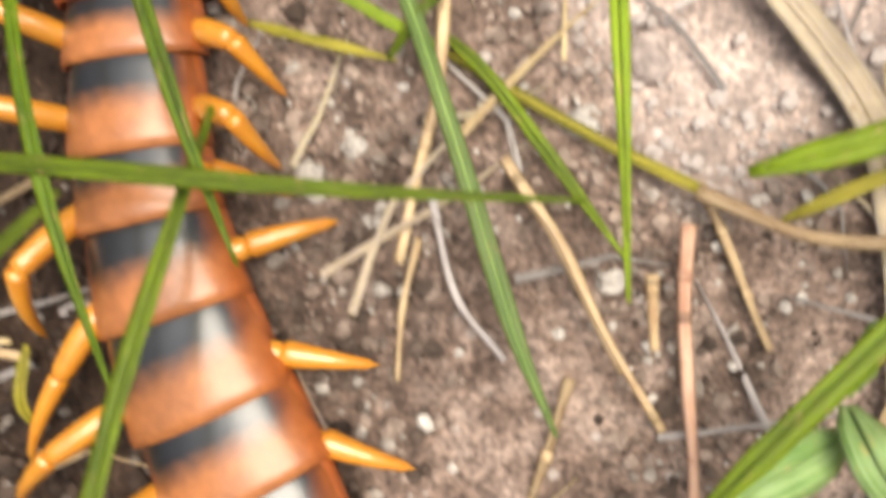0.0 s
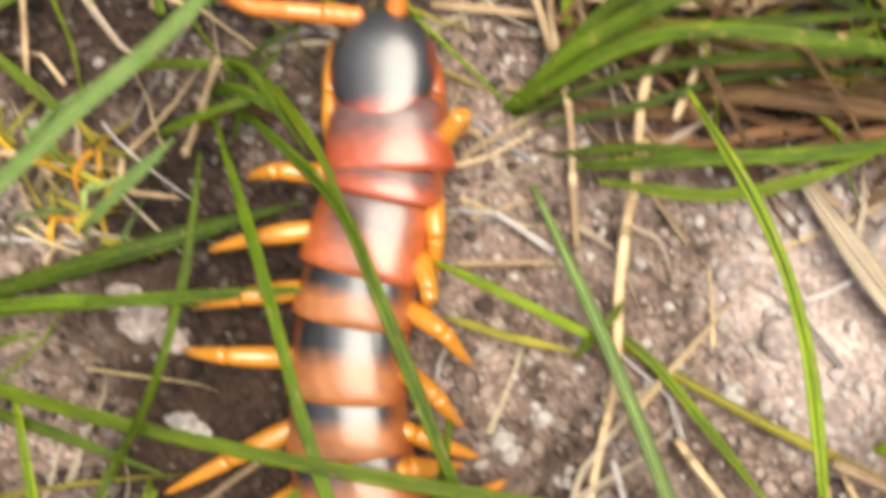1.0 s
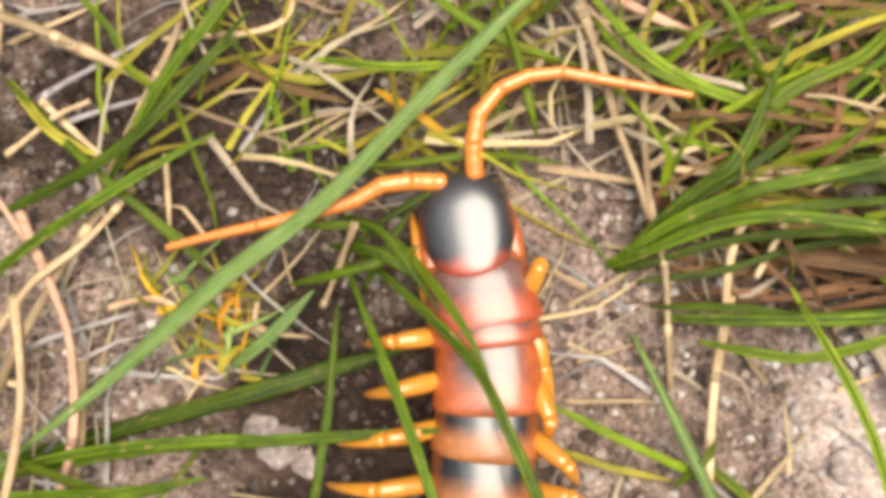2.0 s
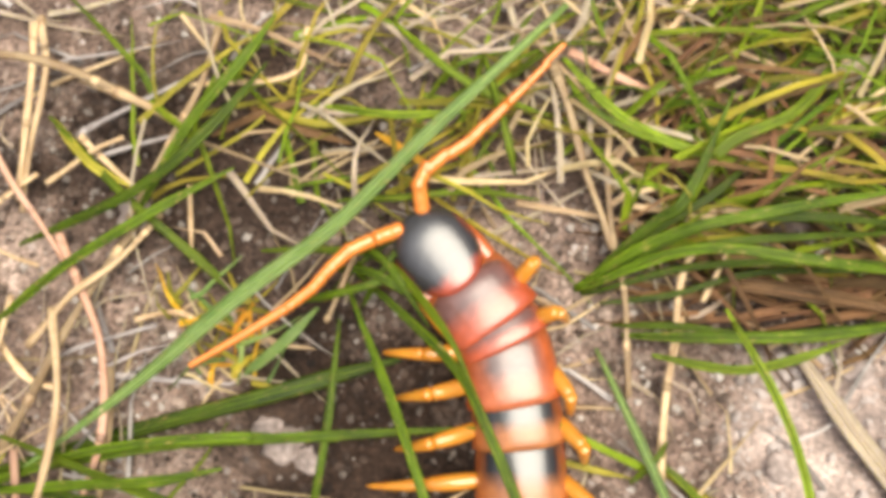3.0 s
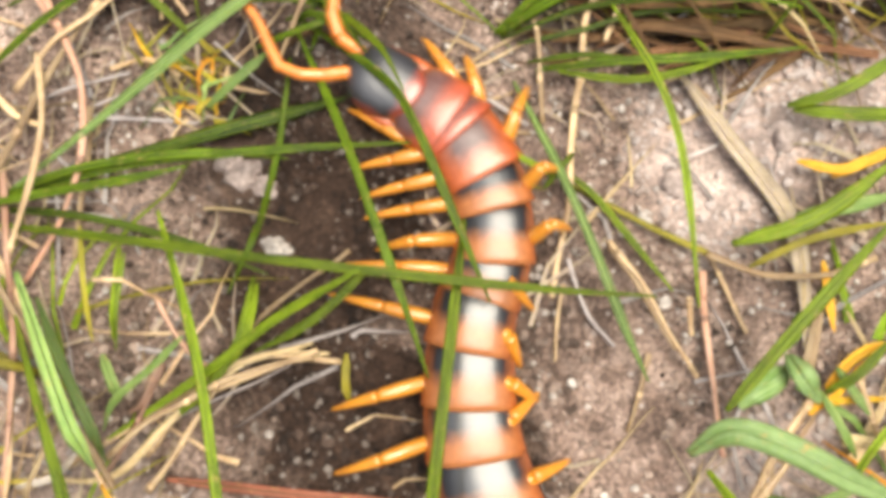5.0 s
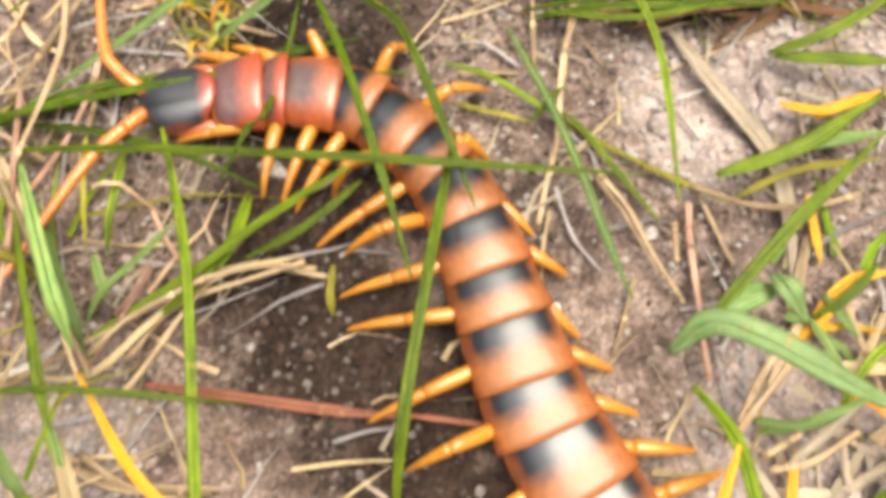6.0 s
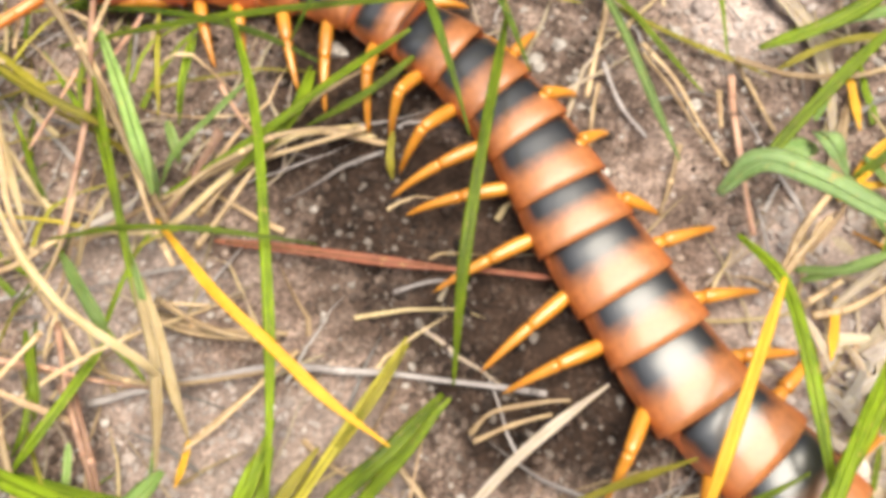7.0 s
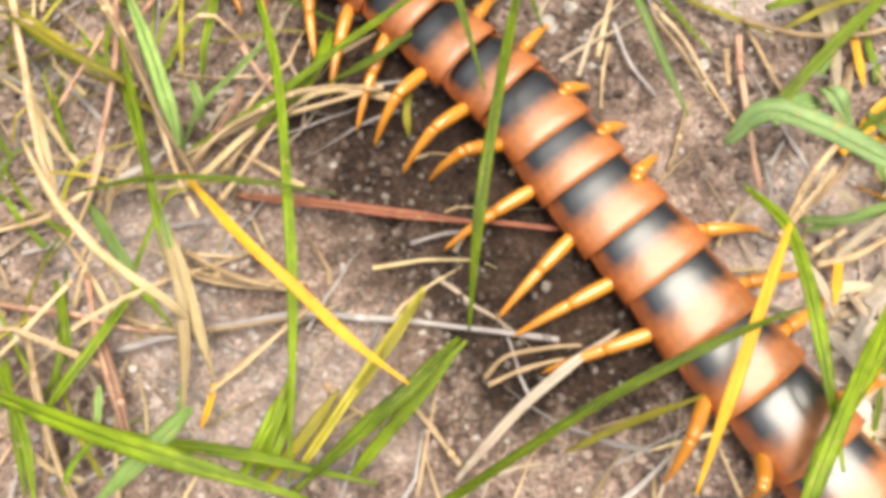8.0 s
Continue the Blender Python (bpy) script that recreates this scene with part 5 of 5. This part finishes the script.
grass(leaf_green, 1.2, (-97.9, 18.5, 2.0), (-84.6, 9.3, 5.0), (-73.3, 3.2, 4.0))
stem(straw, 1.6, (-92.9, 20.6, 4.0), (-83.2, 1.4, 9.0), (-74.5, -16.3, 14.0), (-68.4, -24.8, 18.0))
stem(straw, 1.1, (-88.3, -24.5, 1.0), (-77.1, -20.8, 3.0), (-72.4, -17.1, 2.0))
stem(straw, 1.0, (-86.5, -36.5, 0.0), (-79.8, -38.0, 1.0), (-73.4, -39.1, 0.0))
stem(straw_pink, 1.2, (-71.3, -31.7, 1.0), (-64.8, -46.7, 3.0), (-59.6, -57.2, 1.0))
stem(straw, 1.3, (-76.8, -49.4, 1.0), (-70.4, -60.5, 3.0), (-66.5, -67.3, 1.0))
stem(straw, 0.9, (-58.6, -30.0, 0.0), (-49.3, -33.2, 1.0), (-38.3, -34.2, 0.0))
stem(straw, 0.9, (-5.2, -48.4, 0.0), (-0.1, -46.2, 1.0), (6.9, -44.6, 0.0))
grass(leaf_deep, 1.3, (7.2, 53.0, 1.0), (16.7, 57.3, 4.0), (28.8, 59.4, 6.0), (54.4, 60.5, 4.0))
grass(leaf_deep, 1.2, (7.6, 52.5, 1.0), (20.8, 55.9, 4.0), (37.2, 56.4, 5.0), (54.6, 55.9, 3.0))
grass(leaf_deep, 1.2, (6.8, 53.0, 1.0), (15.1, 60.0, 4.0), (25.3, 66.3, 5.0), (33.6, 73.5, 3.0))
grass(leaf_brown, 1.8, (24.4, 54.1, 0.0), (32.3, 52.9, 2.0), (40.6, 51.4, 2.0), (55.1, 49.0, 1.0))
grass(leaf_deep, 1.1, (10.9, 48.0, 1.0), (20.4, 47.7, 4.0), (31.2, 46.4, 4.0), (53.7, 48.4, 2.0))
grass(leaf_deep, 1.0, (9.3, 51.2, 1.0), (19.2, 52.2, 3.0), (32.0, 55.2, 3.0), (54.7, 55.0, 1.0))
stem(straw, 1.2, (-72.7, 12.3, 2.0), (-69.9, -4.9, 5.0), (-69.6, -18.7, 6.0), (-73.9, -27.5, 3.0))
grass(leaf_straw, 1.3, (-24.6, 2.8, 1.0), (-38.2, -1.2, 3.0), (-46.4, -9.1, 4.0), (-55.4, -16.9, 3.0), (-69.0, -16.7, 1.0))
stem(straw_pink, 1.1, (-47.5, 0.4, 3.0), (-50.8, -9.1, 5.0), (-55.9, -16.4, 3.0))
stem(straw, 1.3, (-71.6, -18.7, 4.0), (-79.1, -24.5, 5.0), (-87.7, -26.2, 3.0))
grass(leaf_straw, 1.8, (-55.9, -26.4, 9.0), (-51.5, -35.6, 10.0), (-49.6, -44.8, 9.0), (-49.7, -54.4, 6.0))
grass(leaf_straw, 1.7, (-54.7, -26.4, 9.0), (-49.7, -36.5, 10.0), (-47.9, -42.9, 8.0), (-46.5, -49.0, 4.0))
stem(straw, 1.2, (-54.8, -28.2, 3.0), (-44.7, -33.3, 5.0), (-36.6, -35.1, 3.0))
stem(straw, 1.0, (-32.0, -35.7, 1.0), (-41.4, -46.3, 4.0), (-47.8, -51.1, 3.0))
stem(straw_pink, 1.0, (-86.6, -37.2, 1.0), (-69.3, -40.3, 2.0), (-54.3, -41.7, 1.0))
stem(straw, 1.2, (-72.3, -33.7, 3.0), (-75.2, -41.3, 6.0), (-82.5, -47.3, 4.0))
stem(straw, 1.4, (-78.8, -42.4, 2.0), (-70.4, -57.0, 6.0), (-64.2, -68.3, 5.0))
stem(straw_pink, 1.3, (-66.6, -41.2, 2.0), (-60.8, -51.9, 4.0), (-58.2, -59.3, 2.0))
grass(leaf_straw, 1.5, (-93.5, 18.4, 2.0), (-85.9, 2.6, 5.0), (-79.9, -9.7, 6.0), (-77.0, -18.0, 4.0))
stem(straw, 1.0, (-76.2, -51.1, 1.0), (-71.5, -60.5, 3.0), (-71.4, -68.7, 2.0))
grass(leaf_green, 1.3, (-71.4, 7.1, 3.0), (-61.6, -12.5, 8.0), (-56.0, -26.4, 9.0), (-51.6, -39.9, 6.0))
grass(leaf_green, 1.3, (-73.8, -32.0, 2.0), (-70.6, -47.2, 5.0), (-73.1, -53.0, 3.0))
grass(leaf_green, 1.5, (-84.5, -44.3, 2.0), (-73.8, -57.5, 6.0), (-70.3, -68.5, 5.0))
grass(leaf_green, 1.4, (-73.0, -19.2, 2.0), (-62.3, -32.0, 6.0), (-54.0, -41.3, 4.0))
grass(leaf_olive, 1.4, (-95.9, 19.6, 2.0), (-82.1, 9.8, 6.0), (-74.3, 3.2, 4.0))
grass(leaf_green, 1.2, (-55.0, 19.7, 3.0), (-54.7, 10.3, 5.0), (-56.1, 4.3, 2.0))
grass(leaf_green, 2.2, (52.9, -35.9, 8.0), (43.2, -49.7, 14.0), (36.0, -62.0, 16.0), (33.7, -68.9, 13.0))
stem(straw_pink, 1.4, (-84.8, 85.0, 1.0), (-78.7, 73.4, 3.0), (-73.3, 64.9, 3.0), (-67.6, 56.0, 1.0))
grass(leaf_olive, 1.4, (-72.1, 80.1, 1.0), (-64.8, 72.5, 4.0), (-59.2, 69.2, 2.0))
stem(straw, 1.6, (-87.4, 60.7, 1.0), (-81.3, 53.4, 2.0), (-77.7, 47.6, 1.0))
stem(straw, 1.4, (-83.3, 27.1, 1.0), (-74.7, 16.8, 3.0), (-69.5, 8.1, 4.0), (-68.7, 2.7, 2.0))
stem(straw, 1.2, (-87.5, 63.1, 1.0), (-78.9, 67.4, 3.0), (-74.2, 71.9, 1.0))
stem(straw, 1.0, (-18.9, 17.7, 0.0), (-30.7, 8.6, 2.0), (-35.7, 3.1, 1.0))
stem(straw, 1.2, (-77.2, 53.5, 1.0), (-78.9, 42.4, 3.0), (-85.0, 38.1, 3.0))
stem(twig_grey, 1.0, (-74.1, 41.7, 0.0), (-66.4, 45.9, 1.0), (-55.9, 48.6, 0.0))
grass(leaf_brown, 1.3, (-48.0, 77.2, 0.0), (-40.3, 80.3, 1.0), (-31.3, 83.3, 0.0))
grass(leaf_deep, 1.5, (-78.3, 25.6, 4.0), (-63.5, 27.1, 7.0), (-51.3, 28.0, 9.5), (-42.2, 29.7, 10.0))
stem(straw, 1.6, (-69.7, 51.8, 3.0), (-67.2, 37.2, 6.0), (-69.3, 24.6, 6.0), (-73.8, 13.8, 3.0))
stem(straw, 1.3, (-75.2, 18.8, 3.0), (-66.8, 5.9, 6.0), (-59.6, -6.9, 7.0), (-56.5, -15.9, 5.0), (-52.9, -23.1, 3.0))
grass(leaf_straw, 1.3, (-22.2, 1.1, 0.0), (-32.6, 0.9, 2.0), (-39.1, -2.6, 3.0), (-48.0, -9.0, 1.0))
stem(straw_pink, 1.0, (-49.7, 10.7, 1.0), (-44.2, 2.4, 3.0), (-41.3, -0.7, 1.0))
grass(leaf_green, 1.2, (-33.2, 12.4, 2.0), (-34.2, 3.7, 5.0), (-38.7, -2.2, 3.0))
grass(leaf_pale, 1.8, (-68.0, 10.9, 3.0), (-61.2, 0.1, 7.0), (-56.2, -8.8, 8.0), (-55.1, -14.2, 5.0))
stem(twig_grey, 0.9, (16.5, 15.4, 0.0), (18.8, 6.3, 1.0), (22.8, 1.0, 0.0))

# ---- the long blade that lies over its back and is pushed aside as it passes ----
crossing = grass(leaf_green, 1.5, (-77.9, 29.5, 2.0), (-53.8, 22.8, 8.0), (-31.4, 16.4, 11.5), (-9.6, 10.8, 12.5), (11.0, 6.0, 11.5), (27.5, 3.0, 9.0), label="long green grass blade lying across the centipede")
CROSSING_ROWS = [
    (0.0, pose(0.0022, 0.0057, 0, 0, 0, 9.5)),
    (0.5, pose(0.0019, 0.0070, 0, 0, 0, 6.6)),
    (1.0, pose(0.0016, 0.0062, 0, 0, 0, 3.6)),
    (4.0, pose(-0.0004, 0.0008, 0, 0, 0, -0.9)),
    (4.5, pose(0.0000, 0.0000, 0, 0, 0, 0.0)),
    (4.7, pose(0.0004, 0.0010, 0, 0, 0, 3.0)),
    (5.8, pose(0.0015, 0.0042, 0, 0, 0, 8.5)),
    (6.0, pose(0.0024, 0.0057, 0, 0, 0, 10.5)),
    (6.5, pose(0.0035, 0.0118, 0, 0, 0, 16.5)),
    (8.0, pose(0.0040, 0.0130, 0, 0, 0, 18.0)),
]

# A near blade that springs up over the hind part of the body at the end.
lifted = grass(leaf_green, 1.35, (-34.0, -80.0, 0.0), (-11.0, -66.0, 12.0), (-3.2, -60.9, 17.0), (8.2, -53.5, 22.0), (20.3, -47.0, 25.0), (28.0, -43.4, 24.0), (35.0, -40.3, 21.0), label="dark green grass blade arching high over the centipede")
LIFTED_ROWS = [(0.0, pose(0, -0.012, 0)), (7.0, pose(0, -0.012, 0)), (7.2, pose(0, -0.0088, 0)), (7.4, pose(0, -0.0055, 0)),
               (7.6, pose(0, -0.0032, 0)), (7.8, pose(0, -0.0016, 0)), (8.0, pose(0, 0, 0))]


# ---- stones and clods ----
for x, y, size in ((4.5, 17.0, 1.5), (5.6, 15.4, 1.2), (11.5, 12.7, 1.0), (9.0, 19.5, 1.1), (12.1, 6.7, 1.0), (31.4, 7.9, 1.2), (-31.3, 18.8, 2.0),
                   (-29.6, 18.2, 1.2), (-32.2, -11.4, 1.0), (29.0, 21.6, 1.6), (10.4, 12.8, 0.9), (-43.0, 62.0, 0.9)):
    pebble(x, y, size, quartz, "small white quartz pebble on the soil")
for x, y, size in ((-36.5, 31.0, 3.0), (-33.0, 29.0, 2.4), (-39.5, 33.5, 2.2), (46.8, 40.7, 2.6), (53.0, 35.0, 2.8), (34.5, 27.5, 2.4), (-60.0, 66.0, 3.0),
                   (62.0, -22.0, 3.6)):
    pebble(x, y, size, clod, "pale pinkish clod of dry soil")


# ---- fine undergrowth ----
BARE = DAMP_AND_SHADE + ((-22, -14, 24, 24, 1), (20, 10, 26, 26, 1), (-12, -42, 16, 14, 1))


def wisps(name, count, area, lengths, widths, mats, heading, spread, lift, label, category, sparse=False):
    """Fine grass or litter nobody could count: thin tapering blades lying every way, one mesh for each colour."""
    x0, y0, x1, y1 = area
    for mat in mats:
        verts, faces, skin = [], [], []
        for _ in range(count // len(mats)):
            x, y = random.uniform(x0, x1), random.uniform(y0, y1)
            if sparse and any(((x - cx) / ax) ** 2 + ((y - cy) / ay) ** 2 < 1 for cx, cy, ax, ay, _ in BARE) and random.random() < 0.75:
                continue
            a = radians(random.gauss(heading, spread))
            long, w = random.uniform(*lengths), random.uniform(*widths)
            up, bend = random.uniform(*lift), random.gauss(0, 0.22)
            kink, fold = random.uniform(0.25, 0.9), random.gauss(0, 0.35)
            k0 = len(verts)
            for i in range(6):
                u = i / 5
                b = a + bend * u
                if i:
                    px, py = px + math.cos(b + (fold if u > kink else 0)) * long / 5, py + math.sin(b + (fold if u > kink else 0)) * long / 5
                else:
                    px, py = x, y
                pz = relief(px, py) + 0.5 + up * math.sin(math.pi * min(1, 0.2 + u * 0.9))
                q, across = Vector((px, py, pz)), Vector((-math.sin(b), math.cos(b), 0))
                ww = w * 0.5 * (1.05 - u) ** 0.6
                verts += [(q - across * ww) * MM, (q + Vector((0, 0, 0.25 * w))) * MM, (q + across * ww) * MM, (q - Vector((0, 0, 0.2 * w))) * MM]
            for i in range(5):
                for j in range(4):
                    c, d = k0 + i * 4 + j, k0 + i * 4 + (j + 1) % 4
                    faces.append((c, d, d + 4, c + 4))
                    skin += [(j / 4, i * long / 5), ((j + 1) / 4, i * long / 5), ((j + 1) / 4, (i + 1) * long / 5), (j / 4, (i + 1) * long / 5)]
        me = bpy.data.meshes.new(name)
        me.from_pydata(verts, [], faces)
        me.materials.append(mat)
        me.uv_layers.new().data.foreach_set("uv", [c for q in skin for c in q])
        tagged(new(name, me), label, category, kind="stuff")


wisps("straw_litter", 700, (-100, -95, 85, 105), (6, 26), (0.4, 1.0), (straw, leaf_dry, twig_grey), 60, 70, (0.1, 1.6),
      "fine broken straw strewn over the soil", "litter", True)
wisps("far_grass", 720, (10, 58, 95, 110), (14, 36), (0.4, 1.15), (leaf_green, leaf_deep, straw, leaf_brown, leaf_olive, leaf_green, leaf_brown), 10, 45, (2, 9),
      "tangled green and straw-coloured grass", "grass")
wisps("far_grass", 190, (-60, 66, 20, 110), (14, 34), (0.4, 1.2), (leaf_green, leaf_olive, straw, leaf_dry), 15, 55, (1, 7),
      "tangled green and straw-coloured grass", "grass")
wisps("dead_grass", 46, (24, 48, 70, 58), (12, 26), (0.7, 1.7), (leaf_brown,), 170, 14, (0.2, 2.5),
      "dark brown dead grass matted under the green tufts", "grass")
wisps("side_grass", 66, (-105, -70, -58, 20), (14, 36), (0.5, 1.2), (leaf_green, straw, leaf_olive), 100, 40, (1, 9),
      "tangled green and straw-coloured grass", "grass")
wisps("side_grass", 60, (50, -70, 95, 5), (12, 30), (0.9, 2.2), (leaf_pale, straw, leaf_yellow, leaf_green), 60, 50, (1, 8),
      "tangled pale, yellow and green grass", "grass")
wisps("pale_litter", 150, (46, -64, 78, -32), (7, 18), (1.0, 2.8), (leaf_bleached, leaf_dry), 40, 60, (0.5, 4),
      "bleached dry grass leaves lying in a loose heap", "litter")
wisps("yellowed_tuft", 40, (-54, 39, -39, 53), (4, 11), (0.5, 1.2), (leaf_olive, leaf_olive, straw, leaf_pale, leaf_yellow), 70, 80, (0.5, 4),
      "low tuft of yellowed young grass", "grass")


motions()
